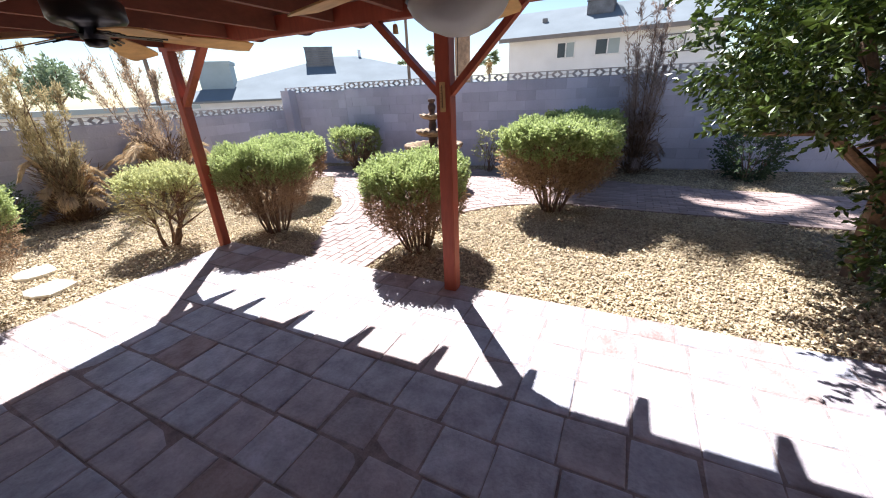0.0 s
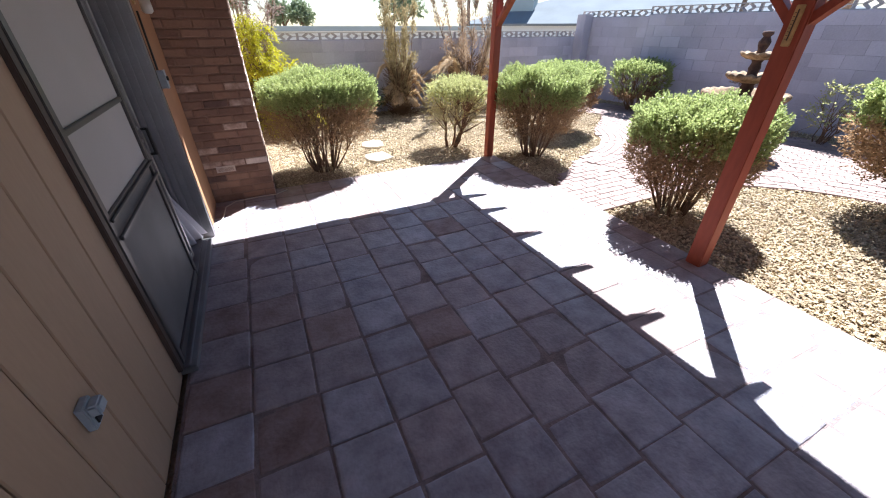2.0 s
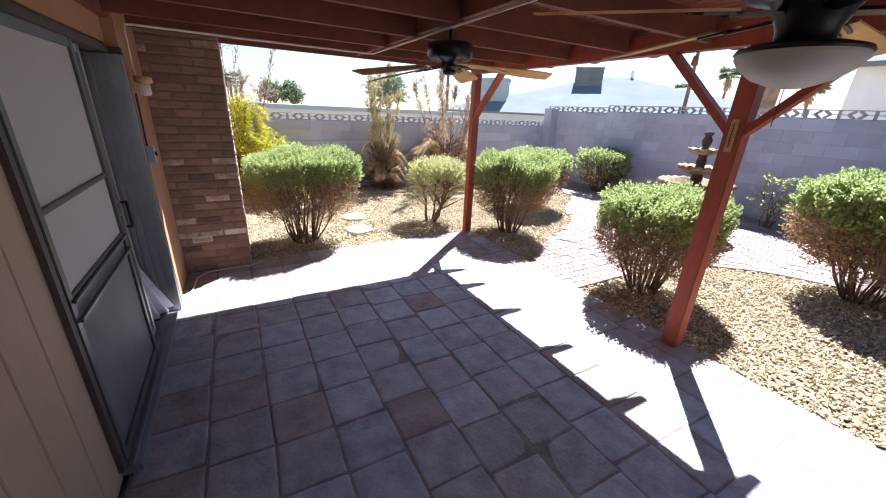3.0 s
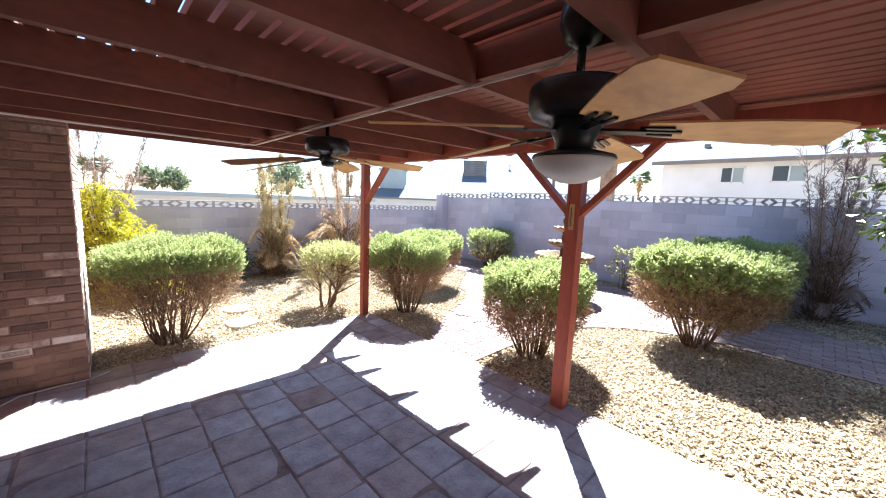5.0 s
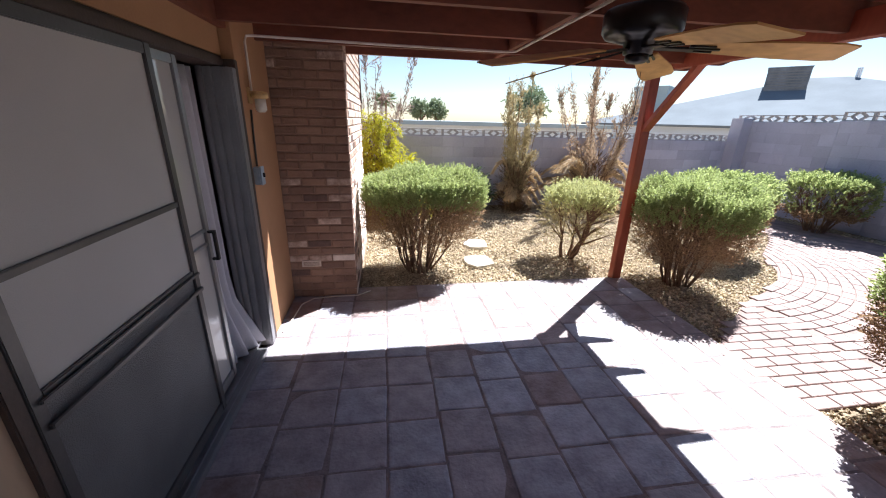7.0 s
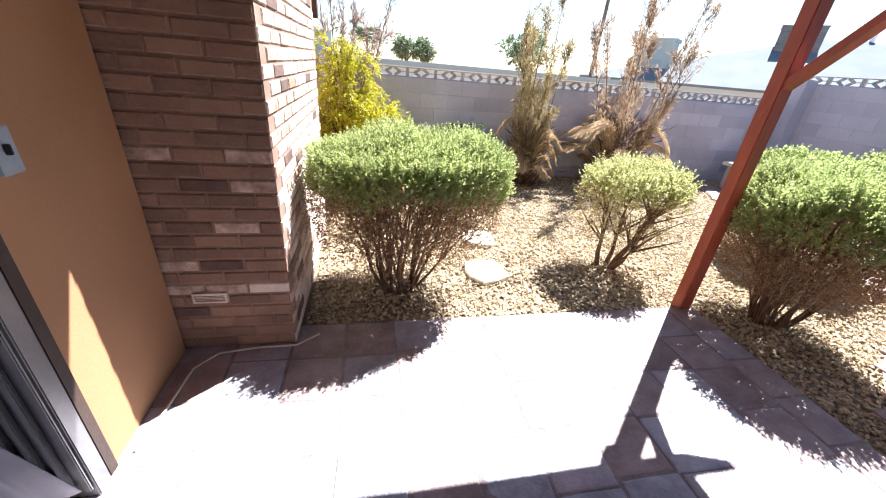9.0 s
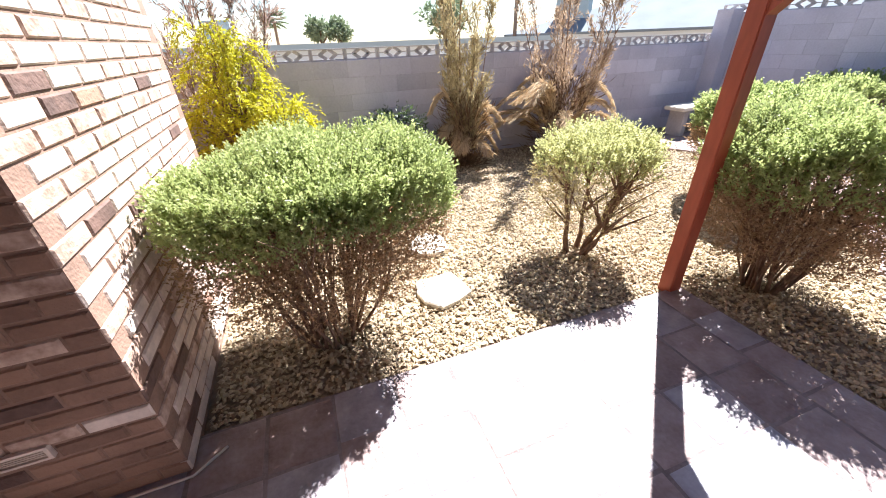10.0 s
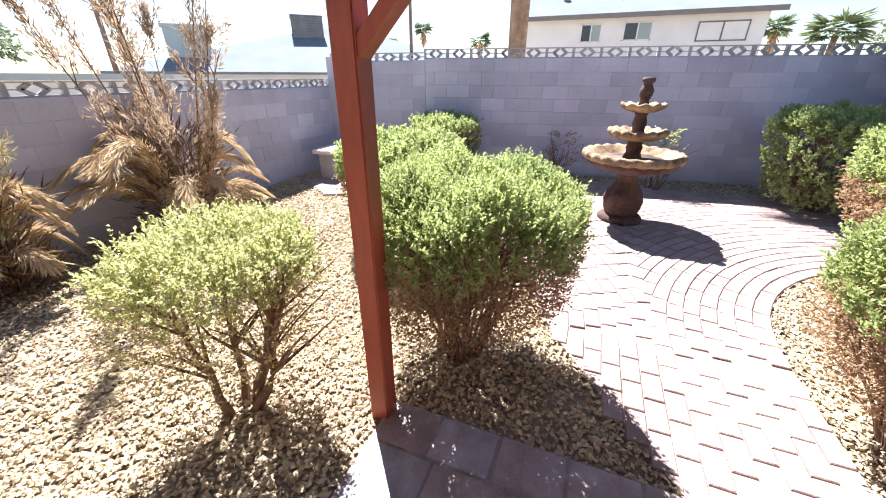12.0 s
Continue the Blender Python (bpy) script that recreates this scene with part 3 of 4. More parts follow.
def curtain(y0, y1, z0, z1, x, name, label):
    n, rows = 40, 10
    v, f = [], []
    for r in range(rows + 1):
        t = r / rows
        for i in range(n + 1):
            s = i / n
            out = 0.16 * max(0, 0.22 - t) / 0.22
            v.append((x + 0.025 * math.sin(s * 26) * (1 - 0.3 * t) + out * s, y0 + (y1 - y0) * s + 0.10 * max(0, 0.25 - t) * s, z0 + (z1 - z0) * t))
    for r in range(rows):
        f += [(r * (n + 1) + i, r * (n + 1) + i + 1, (r + 1) * (n + 1) + i + 1, (r + 1) * (n + 1) + i) for i in range(n)]
    ob = link(name, v, f, M_CURTAIN, smooth=True)
    sol = ob.modifiers.new("solid", "SOLIDIFY")
    sol.thickness = 0.004
    tagged(ob, label, "curtain")


curtain(1.70, 2.05, 0.056, 1.9, -0.135, "curtain", "white curtain hanging in the open doorway")


# ---- patio cover ----
RAFTER_Y = [3.07, 2.68] + [2.11 - 0.61 * k for k in range(12)]
cover = empty("patio_cover")
tagged(cover, "dark red stained timber patio cover on square posts", "patio cover")
ZB, ZR, ZT = 2.115, 2.15, 2.30
for y in (0.0, 3.1, -3.1):
    w = 0.11 if y == 0 else 0.095
    part("post", boxes(span(3.525 - w / 2, 3.525 + w / 2, y - 0.025 - w / 2, y - 0.025 + w / 2, -0.05, ZB), bevel=0.006), M_WOOD, cover)
    for s in (-1, 1):
        if y == 3.1 and s > 0:
            continue
        part("brace", boxes(bar((3.525, y - 0.025 + s * 0.03, 1.60), (3.525, y - 0.025 + s * 0.56, 2.13), 0.075, 0.045)), M_WOOD, cover)
part("beam", boxes(span(3.48, 3.57, -4.9, 3.16, ZB, ZT - 0.045), bevel=0.004), M_WOOD, cover)
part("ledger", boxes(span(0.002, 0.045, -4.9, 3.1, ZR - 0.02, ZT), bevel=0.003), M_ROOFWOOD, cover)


def rafter_mesh():
    w = 0.042
    prof = [(0.046, ZR), (3.86, ZR), (4.14, ZT - 0.03), (4.14, ZT), (0.046, ZT)]
    v = [(x, s * w / 2, z) for s in (-1, 1) for x, z in prof]
    f = [(4, 3, 2, 1, 0), (5, 6, 7, 8, 9)] + [(i, (i + 1) % 5, 5 + (i + 1) % 5, 5 + i) for i in range(5)]
    me = bpy.data.meshes.new("rafter")
    me.from_pydata(v, [], f)
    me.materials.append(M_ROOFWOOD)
    return me


RAFTER = rafter_mesh()
for y in RAFTER_Y:
    place("rafter", RAFTER, cover, Matrix.Translation((0, y, 0)))
for ya, yb in zip(RAFTER_Y[1:], RAFTER_Y[:-1]):
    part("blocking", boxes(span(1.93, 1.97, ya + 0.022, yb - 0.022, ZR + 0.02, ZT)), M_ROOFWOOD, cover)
SLAT = bpy.data.meshes.new("slat")
_b = boxes(((0, 0, 0), (0.064, 8.0, 0.044)))
_b.to_mesh(SLAT)
_b.free()
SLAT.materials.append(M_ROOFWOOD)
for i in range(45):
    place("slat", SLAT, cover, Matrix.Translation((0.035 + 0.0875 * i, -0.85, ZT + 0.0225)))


def ceiling_fan(x, y, z, phase, lit, label, tip, sag=0, droop=3.5):
    fan = empty("ceiling_fan", pose(x, y, 0))
    tagged(fan, label, "ceiling fan", "patio ceiling fans")

    def turned(name, prof, mat, lab="", n=28):
        v, f = lathe(prof, n)
        return link(name, v, f, mat, fan, lab, True)

    low = 0.05 if lit else 0.0
    turned("canopy", [(0.02, ZR + 0.14), (0.068, ZR + 0.14), (0.072, ZR + 0.08), (0.055, ZR + 0.03), (0.02, ZR + 0.01)], M_BLACK)
    turned("downrod", [(0.013, z + 0.19), (0.013, ZR + 0.03)], M_BLACK, n=12)
    turned("motor_housing", [(0.03, z + 0.20), (0.142, z + 0.197), (0.15, z + 0.185), (0.15, z + 0.12), (0.135, z + 0.10), (0.10, z + 0.095), (0.085, z + 0.085), (0.06, z + 0.08 - low), (0.055, z + 0.04 - low), (0.03, z + 0.035 - low)], M_BLACK)
    if lit:
        turned("light_fitter", [(0.05, z + 0.004), (0.09, z - 0.002), (0.125, z - 0.012), (0.13, z - 0.022), (0.11, z - 0.024)], M_BLACK)
        turned("light_bowl", [(0.124, z - 0.0225), (0.126, z - 0.032), (0.112, z - 0.055), (0.08, z - 0.08), (0.035, z - 0.097), (0.008, z - 0.10)], M_GLASSBOWL, "frosted white glass light bowl")
    else:
        turned("switch_cap", [(0.045, z + 0.038), (0.045, z + 0.02), (0.035, z + 0.008), (0.012, z + 0.004)], M_BLACK)
    pull = tube([(0.045, 0.02, z - 0.02), (0.05, 0.025, z - 0.19)], 0.0012, 4)
    link("pull_chain", *pull, M_BLACK, fan)
    k = 10
    ring = []
    for i in range(k + 1):
        t = i / k
        w = 0.048 + 0.030 * min(1, t * 1.6)
        if t > 0.93:
            w *= 0.82
        ring.append((0.20 + (tip - 0.20) * t, w))
    outline = [(r, w) for r, w in ring] + [(r, -w) for r, w in reversed(ring)]
    m = len(outline)
    bv = [(r, w, 0.003) for r, w in outline] + [(r, w, -0.003) for r, w in outline]
    bf = [tuple(range(m))[::-1], tuple(range(m, 2 * m))] + [(i, (i + 1) % m, m + (i + 1) % m, m + i) for i in range(m)]
    iron = boxes(span(0.05, 0.20, -0.014, 0.014, -0.014, -0.006), span(0.18, 0.27, -0.030, -0.020, -0.010, -0.004), span(0.18, 0.27, 0.020, 0.030, -0.010, -0.004), span(0.18, 0.29, -0.006, 0.006, -0.010, -0.004), span(0.18, 0.195, -0.03, 0.03, -0.010, -0.004))
    ime = bpy.data.meshes.new("blade_iron")
    iron.to_mesh(ime)
    iron.free()
    ime.materials.append(M_BLACK)
    bme = bpy.data.meshes.new("blade")
    bme.from_pydata(bv, [], bf)
    bme.materials.append(M_OAK)
    for i in range(5):
        b = place("blade", bme, fan, pose(0, 0, z + 0.075, 0, sag, 0) @ pose(0, 0, 0, 0, 0, phase + 72 * i) @ pose(0, 0, 0, -12, droop, 0), "golden oak veneer blade")
        place("blade_iron", ime, b)
    return fan


ceiling_fan(1.89, -0.82, 1.85, 6.5, True, "black ceiling fan with oak blades and glass light bowl", 0.64)
ceiling_fan(2.00, 1.10, 1.88, -26, False, "black ceiling fan with oak blades and no light", 0.69, -3, 6.5)


def cable(name, pts, r, mat, label, category):
    ob = link(name, *tube(pts, r, 8), mat, smooth=True)
    tagged(ob, label, category)


cable("conduit", [(0.09, 2.37, 1.80), (0.09, 2.37, 2.09), (0.10, 2.38, 2.125), (0.14, 2.42, 2.135), (1.0, 2.50, 2.138), (1.88, 2.52, 2.138), (1.94, 2.48, 2.138), (1.92, 1.0, 2.138), (1.90, -0.74, 2.138), (1.91, -0.80, 2.18)], 0.008, M_WHITE, "thin painted conduit running under the patio rafters", "conduit")
cable("wall_cable", [(0.076, 2.35, 1.68), (0.076, 2.335, 1.55), (0.076, 2.31, 1.28)], 0.007, M_CABLE, "black cable running down to the switch box", "cable")
cable("ground_cable", [(0.11, 2.26, 0.004), (0.14, 2.45, 0.006), (0.16, 2.72, 0.006), (0.25, 2.83, 0.006), (0.45, 2.86, 0.006), (0.66, 2.86, 0.006), (0.78, 2.95, 0.006)], 0.006, M_WHITE, "thin grey hose lying along the chimney foot", "cable")


def wall_lantern():
    e = empty("wall_lantern", pose(0.065, 2.38, 1.72))
    tagged(e, "small bronze wall lantern with clear jar", "wall lamp")
    v, f = lathe([(0.02, 0.08), (0.05, 0.075), (0.055, 0.04), (0.035, 0.03)], 16, c=(0.07, 0, 0))
    link("cap", v, f, M_PLATE, e, smooth=True)
    v, f = lathe([(0.034, 0.03), (0.036, -0.04), (0.02, -0.055)], 16, c=(0.07, 0, 0))
    link("jar", v, f, M_GLASSBOWL, e, "frosted glass jar", True)
    part("bracket", boxes(span(0.0, 0.07, -0.012, 0.012, 0.045, 0.06), span(0.0, 0.012, -0.035, 0.035, 0.0, 0.10), bevel=0.003), M_PLATE, e)


wall_lantern()


def switch_box():
    e = empty("switch_box", pose(0.065, 2.285, 1.25))
    tagged(e, "grey weatherproof switch box on the wall", "switch box")
    part("body", boxes(span(0.0, 0.045, -0.035, 0.035, -0.06, 0.06), bevel=0.005), M_GREYBOX, e)
    part("cover", boxes(span(0.045, 0.052, -0.038, 0.038, -0.064, 0.064), bevel=0.003), M_GREYBOX, e)
    part("toggle", boxes(span(0.052, 0.066, -0.006, 0.006, -0.01, 0.02), bevel=0.002), M_BLACK, e)


switch_box()


def outlet():
    e = empty("wall_outlet", pose(0.0, -0.24, 0.59) @ Matrix.Scale(0.85, 4))
    tagged(e, "blue-grey weatherproof outlet with a raised cover", "outlet")
    part("body", boxes(span(0.0, 0.028, -0.035, 0.035, -0.058, 0.058), bevel=0.004), M_GREYBOX, e)
    part("lid", boxes(span(0.028, 0.065, -0.032, 0.032, 0.0, 0.052), bevel=0.008), M_GREYBOX, e)
    part("socket", boxes(span(0.028, 0.034, -0.018, 0.018, -0.045, -0.012), bevel=0.004), M_BLACK, e)


outlet()


def thermometer():
    e = empty("thermometer", pose(3.4695, -0.025, 1.49))
    tagged(e, "narrow brass coloured thermometer screwed to the post", "thermometer")
    part("plate", boxes(span(-0.008, 0.0, -0.022, 0.022, 0.0, 0.20), bevel=0.003), M_PLATE, e)
    part("glass_tube", boxes(span(-0.012, -0.008, -0.003, 0.003, 0.03, 0.18), bevel=0.001), M_INK, e)
    for i in range(8):
        part("mark", boxes(span(-0.0092, -0.008, 0.006, 0.015, 0.035 + 0.018 * i, 0.038 + 0.018 * i)), M_INK, e)


thermometer()


def hanging_bell(x, y, z):
    e = empty("hanging_bell", pose(x, y, z))
    tagged(e, "small brown clay bell hanging from the patio beam", "bell", "hanging bells")
    v, f = lathe([(0.006, 0.03), (0.016, 0.026), (0.019, 0.0), (0.022, -0.03), (0.018, -0.032)], 14)
    link("bell", v, f, M_PLATE, e, smooth=True)
    link("cord", *tube([(0, 0, 0.028), (0, 0, ZB + 0.01 - z)], 0.0015, 4), M_CABLE, e)


hanging_bell(3.525, 0.36, 2.06)
hanging_bell(3.525, -0.30, 2.06)


# ---- fountain ----
def fountain(x, y):
    e = empty("fountain", pose(x, y, 0))
    tagged(e, "three tier scalloped cast stone fountain standing dry", "fountain")

    def turned(name, prof, mat, lobes=0, depth=0.0, n=48):
        v, f = lathe(prof, n, lobes, depth)
        return link(name, v, f, mat, e, smooth=True)

    turned("base", [(0.24, -0.02), (0.245, 0.03), (0.22, 0.06), (0.17, 0.08)], M_STONE, 8, 0.06)
    turned("pedestal", [(0.16, 0.06, 0.5), (0.19, 0.14, 1), (0.205, 0.24, 1), (0.18, 0.34, 1), (0.13, 0.42, 0.6), (0.11, 0.48), (0.12, 0.53), (0.16, 0.57)], M_STONE, 10, 0.08)
    turned("lower_basin", [(0.12, 0.55), (0.27, 0.575, 0.3), (0.40, 0.625, 0.8), (0.46, 0.68, 1), (0.475, 0.71, 1)], M_STONE, 22, 0.06, 110)
    turned("lower_rim", [(0.45, 0.69, 1), (0.49, 0.71, 1), (0.505, 0.74, 1), (0.50, 0.775, 1), (0.47, 0.79, 1), (0.43, 0.775, 1), (0.38, 0.725, 1.2), (0.28, 0.665, 1.4), (0.12, 0.64, 0)], M_STONE_L, 22, 0.06, 110)
    turned("lower_column", [(0.11, 0.66), (0.10, 0.72), (0.075, 0.78), (0.085, 0.84), (0.07, 0.88), (0.10, 0.92)], M_STONE, 8, 0.05)
    turned("middle_basin", [(0.08, 0.90), (0.19, 0.925, 0.6), (0.255, 0.955, 1), (0.285, 0.985, 1), (0.28, 1.015, 1), (0.255, 1.025, 1), (0.215, 0.995, 1.2), (0.10, 0.955, 0)], M_STONE_L, 14, 0.09, 84)
    turned("middle_column", [(0.08, 0.95), (0.06, 1.02), (0.072, 1.09), (0.055, 1.16), (0.075, 1.20)], M_STONE, 8, 0.05)
    turned("upper_basin", [(0.06, 1.19), (0.14, 1.21, 0.6), (0.20, 1.245, 1), (0.212, 1.27, 1), (0.20, 1.285, 1), (0.16, 1.27, 1), (0.06, 1.25, 0)], M_STONE_L, 10, 0.09, 60)
    turned("finial", [(0.055, 1.25), (0.045, 1.31), (0.065, 1.37), (0.07, 1.41), (0.05, 1.45), (0.04, 1.47), (0.065, 1.50), (0.06, 1.53), (0.02, 1.535)], M_STONE, 8, 0.05, 32)


fountain(7.0, 1.86)


def bench(x, y, turn):
    e = empty("bench", pose(x, y, GROUND_Z, 0, 0, turn))
    tagged(e, "small pale concrete garden bench by the wall corner", "bench")
    part("seat", boxes(span(-0.55, 0.55, -0.18, 0.18, 0.42, 0.48), bevel=0.012), M_FLAG, e)
    for s in (-1, 1):
        part("leg", boxes(span(s * 0.38 - 0.06, s * 0.38 + 0.06, -0.14, 0.14, 0.0, 0.42), bevel=0.012), M_BLOCK_D, e)


bench(7.75, 6.35, 4)


# ---- shrubs ----
def profile(t):
    """Outline radius of a clipped shrub by height share."""
    return np.interp(t, (0.0, 0.2, 0.34, 0.5, 0.7, 0.9, 1.0), (0.17, 0.52, 0.82, 0.96, 1.0, 0.97, 0.86))


def clipped_shrub(x, y, w, d, h, seed, count, label, leaf=M_LEAF, dry_share=0.42, leaf_len=0.024, green_from=0.64, shift=(0, 0), trunk=None, thick=0.014, full=0.0, under=M_DRYLEAF):
    rng = np.random.default_rng(seed)
    e = empty("clipped_shrub", pose(x, y, GROUND_Z))
    tagged(e, label, "shrub", "clipped sage shrubs")
    wob = rng.uniform(0, 2 * np.pi, 4)

    def profile_of(t):
        return np.maximum(profile(t), full)

    def outline(a):
        return 1 + 0.05 * np.sin(2 * a + wob[0]) + 0.045 * np.sin(3 * a + wob[1]) + 0.035 * np.sin(5 * a + wob[2]) + 0.03 * np.sin(9 * a + wob[3])

    def at(a, rad, z):
        lean = z / h
        return np.stack([shift[0] * lean + w / 2 * rad * np.cos(a), shift[1] * lean + d / 2 * rad * np.sin(a), z], 1)

    def crown_top(a, rad):
        return h * (0.93 - 0.07 * rad ** 4 + 0.025 * np.sin(7 * rad * np.cos(a) + wob[1]) + 0.025 * np.sin(8 * rad * np.sin(a) + wob[2]))

    # leafy top, its shaggy upright shoots, and the green rim
    n_top, n_shoot, n_side = int(count * 0.72), int(count * 0.13), int(count * 0.34)
    a = rng.uniform(0, 2 * np.pi, n_top)
    rad = np.sqrt(rng.uniform(0, 1, n_top)) * 0.92 * outline(a)
    top = at(a, rad, crown_top(a, rad) - rng.uniform(0.0, 0.15, n_top))
    dt = np.stack([np.cos(a) * rad * 0.4, np.sin(a) * rad * 0.4, np.full(n_top, 1.0)], 1) + rng.normal(size=(n_top, 3)) * 0.2
    a1 = rng.uniform(0, 2 * np.pi, n_shoot)
    rad1 = np.sqrt(rng.uniform(0, 1, n_shoot)) * 0.9 * outline(a1)
    shoots = at(a1, rad1, crown_top(a1, rad1))
    d1 = np.stack([np.cos(a1) * rad1 * 0.2, np.sin(a1) * rad1 * 0.2, np.full(n_shoot, 1.0)], 1) + rng.normal(size=(n_shoot, 3)) * 0.12
    a2 = rng.uniform(0, 2 * np.pi, n_side)
    t2 = rng.uniform(green_from + 0.03 * np.sin(4 * a2 + wob[0]) + rng.normal(0, 0.03, n_side), 0.90, n_side)
    rad2 = profile_of(t2) * outline(a2) * (1 - 0.25 * rng.uniform(0, 1, n_side) ** 2)
    side = at(a2, rad2, t2 * h)
    ds = np.stack([np.cos(a2) * 0.7, np.sin(a2) * 0.7, np.full(n_side, 1.0)], 1) + rng.normal(size=(n_side, 3)) * 0.25
    p, dd = sprigs(np.vstack([top, side]), np.vstack([dt, ds]), 10, 0.075, rng)
    p1, dd1 = sprigs(shoots, d1, 11, 0.095, rng)
    leaf_mesh("foliage", np.vstack([p, p1]), np.vstack([dd, dd1]), leaf_len, leaf_len * 0.64, leaf, rng, e)
    n_dry = int(count * dry_share * 2)
    a3 = rng.uniform(0, 2 * np.pi, n_dry)
    t3 = min(0.22, green_from) + (max(0.38, green_from + 0.04) - min(0.22, green_from)) * rng.uniform(0, 1, n_dry) ** 0.6 + 0.02 * np.sin(4 * a3 + wob[0])
    rad3 = profile_of(t3) * outline(a3) * (1 - 0.65 * rng.uniform(0, 1, n_dry) ** 1.3)
    pd, ed = sprigs(at(a3, rad3, t3 * h), np.stack([np.cos(a3), np.sin(a3), np.full(n_dry, 0.5)], 1) + rng.normal(size=(n_dry, 3)) * 0.5, 6, 0.07, rng)
    leaf_mesh("dry_foliage", pd, ed, leaf_len, leaf_len * 0.5, under, rng, e, "sparse brown lower leaves")
    sv, sf = stems(rng, 30 if trunk is None else trunk, 0.11 if trunk is None else 0.05, min(w, d) * 0.42, h * 0.82, thick, 6 if trunk is None else 12)
    link("branchwork", sv, sf, M_TWIG, e, "bare brown stems")
    return e


LUSH = "clipped sage shrub, green top over brown bare stems"
clipped_shrub(1.31, 3.52, 1.24, 1.04, 1.16, 11, 9400, LUSH, dry_share=0.30, leaf_len=0.0185, green_from=0.69, shift=(0.10, 0.06))
clipped_shrub(3.27, 3.77, 0.80, 0.82, 0.97, 12, 1450, "small sparse clipped shrub with pale green top", M_LEAF_Y, 0.27, 0.021, 0.70, (0.15, 0.04), 5, 0.03, under=M_OLIVE)
clipped_shrub(4.15, 2.87, 1.15, 1.10, 1.15, 13, 6600, LUSH, dry_share=0.34, leaf_len=0.0195)
clipped_shrub(5.55, 3.95, 1.25, 1.15, 1.06, 14, 2200, LUSH, leaf_len=0.034)
clipped_shrub(8.25, 4.6, 1.24, 1.05, 0.98, 15, 1000, "clipped sage shrub with a rounded top near the wall", leaf_len=0.036, dry_share=0.3, green_from=0.35)
clipped_shrub(4.22, 0.69, 1.16, 1.0, 1.06, 16, 4200, LUSH, leaf_len=0.024)
clipped_shrub(6.20, -0.43, 1.54, 1.4, 1.26, 17, 3600, "large clipped sage shrub in gravel with domed top", leaf_len=0.035)
clipped_shrub(8.3, -0.5, 1.55, 1.45, 1.22, 18, 3800, "dense green shrub with leaves almost to the ground", M_LEAF, 0.05, 0.038, 0.12, full=0.8)


def loose_shrub(name, x, y, w, d, h, seed, count, mat, leaf_len, label, category="shrub", per=7, shoot=0.16, droop=0.2, low=0.1, group=""):
    rng = np.random.default_rng(seed)
    e = empty(name, pose(x, y, GROUND_Z))
    tagged(e, label, category, group)
    a, u = rng.uniform(0, 2 * np.pi, count), rng.uniform(0, 1, count)
    t = low + (1 - low) * u
    r = np.sin(np.clip(t, 0.08, 0.97) * np.pi) ** 0.6 * rng.uniform(0.45, 1.0, count) * (1 + 0.18 * np.sin(3 * a + seed))
    p = np.stack([w / 2 * r * np.cos(a), d / 2 * r * np.sin(a), h * t], 1)
    dd = np.stack([np.cos(a), np.sin(a), 0.5 - droop + rng.normal(0, 0.3, count)], 1)
    q, f = sprigs(p, dd, per, shoot, rng)
    leaf_mesh("foliage", q, f, leaf_len, leaf_len * 0.5, mat, rng, e)
    sv, sf = stems(rng, 10, 0.05, w * 0.4, h * 0.8, 0.014, 3)
    link("branchwork", sv, sf, M_TWIG, e)
    return e


def spray_shrub(x, y, w, d, h, seed, branches, label):
    """A shrub of arching branches that end in combed, drooping sprays of small leaves."""
    rng = np.random.default_rng(seed)
    e = empty("yellow_shrub", pose(x, y, GROUND_Z))
    tagged(e, label, "shrub", "yellow shrubs")
    wood, pts, dirs = [], [], []
    for k in range(branches):
        a, u = rng.uniform(0, 2 * math.pi), rng.uniform(0.12, 1.0)
        ca, sa = math.cos(a), math.sin(a)
        reach = rng.uniform(0.55, 1.0) * (1.15 - 0.65 * u ** 3)
        top, fall = h * u * 0.95, rng.uniform(0.05, 0.22)
        path = [Vector((w / 2 * reach * ca * t ** 1.5, d / 2 * reach * sa * t ** 1.5, top * math.sin(min(1, t * 1.15) * math.pi / 2) - fall * max(0, t - 0.6) ** 2 * 5)) for t in np.linspace(0, 1, 9)]
        wood.append(tube(path, [0.011 * (1 - 0.85 * i / 8) for i in range(9)], 4))
        lateral = Vector((-sa, ca, 0))
        for t in rng.uniform(0.5, 0.999, 14) * 8:
            i = int(t)
            p = path[i].lerp(path[i + 1], float(t) - i)
            way = (path[i + 1] - path[i]).normalized() * 0.8 + lateral * float(rng.normal()) * 0.7 + Vector((0, 0, float(rng.uniform(-0.5, 0.35))))
            ln = rng.uniform(0.09, 0.2)
            for v in np.linspace(0.1, 1, 11):
                pts.append(p + way * float(v * ln) + Vector((0, 0, -0.06 * float(v * v))))
                dirs.append(way + Vector(rng.normal(size=3) * 0.55) + Vector((0, 0, -0.25)))
    leaf_mesh("foliage", np.array(pts), np.array(dirs), 0.04, 0.014, M_YELLOW, rng, e)
    link("branchwork", *merged(wood), M_TWIG, e)


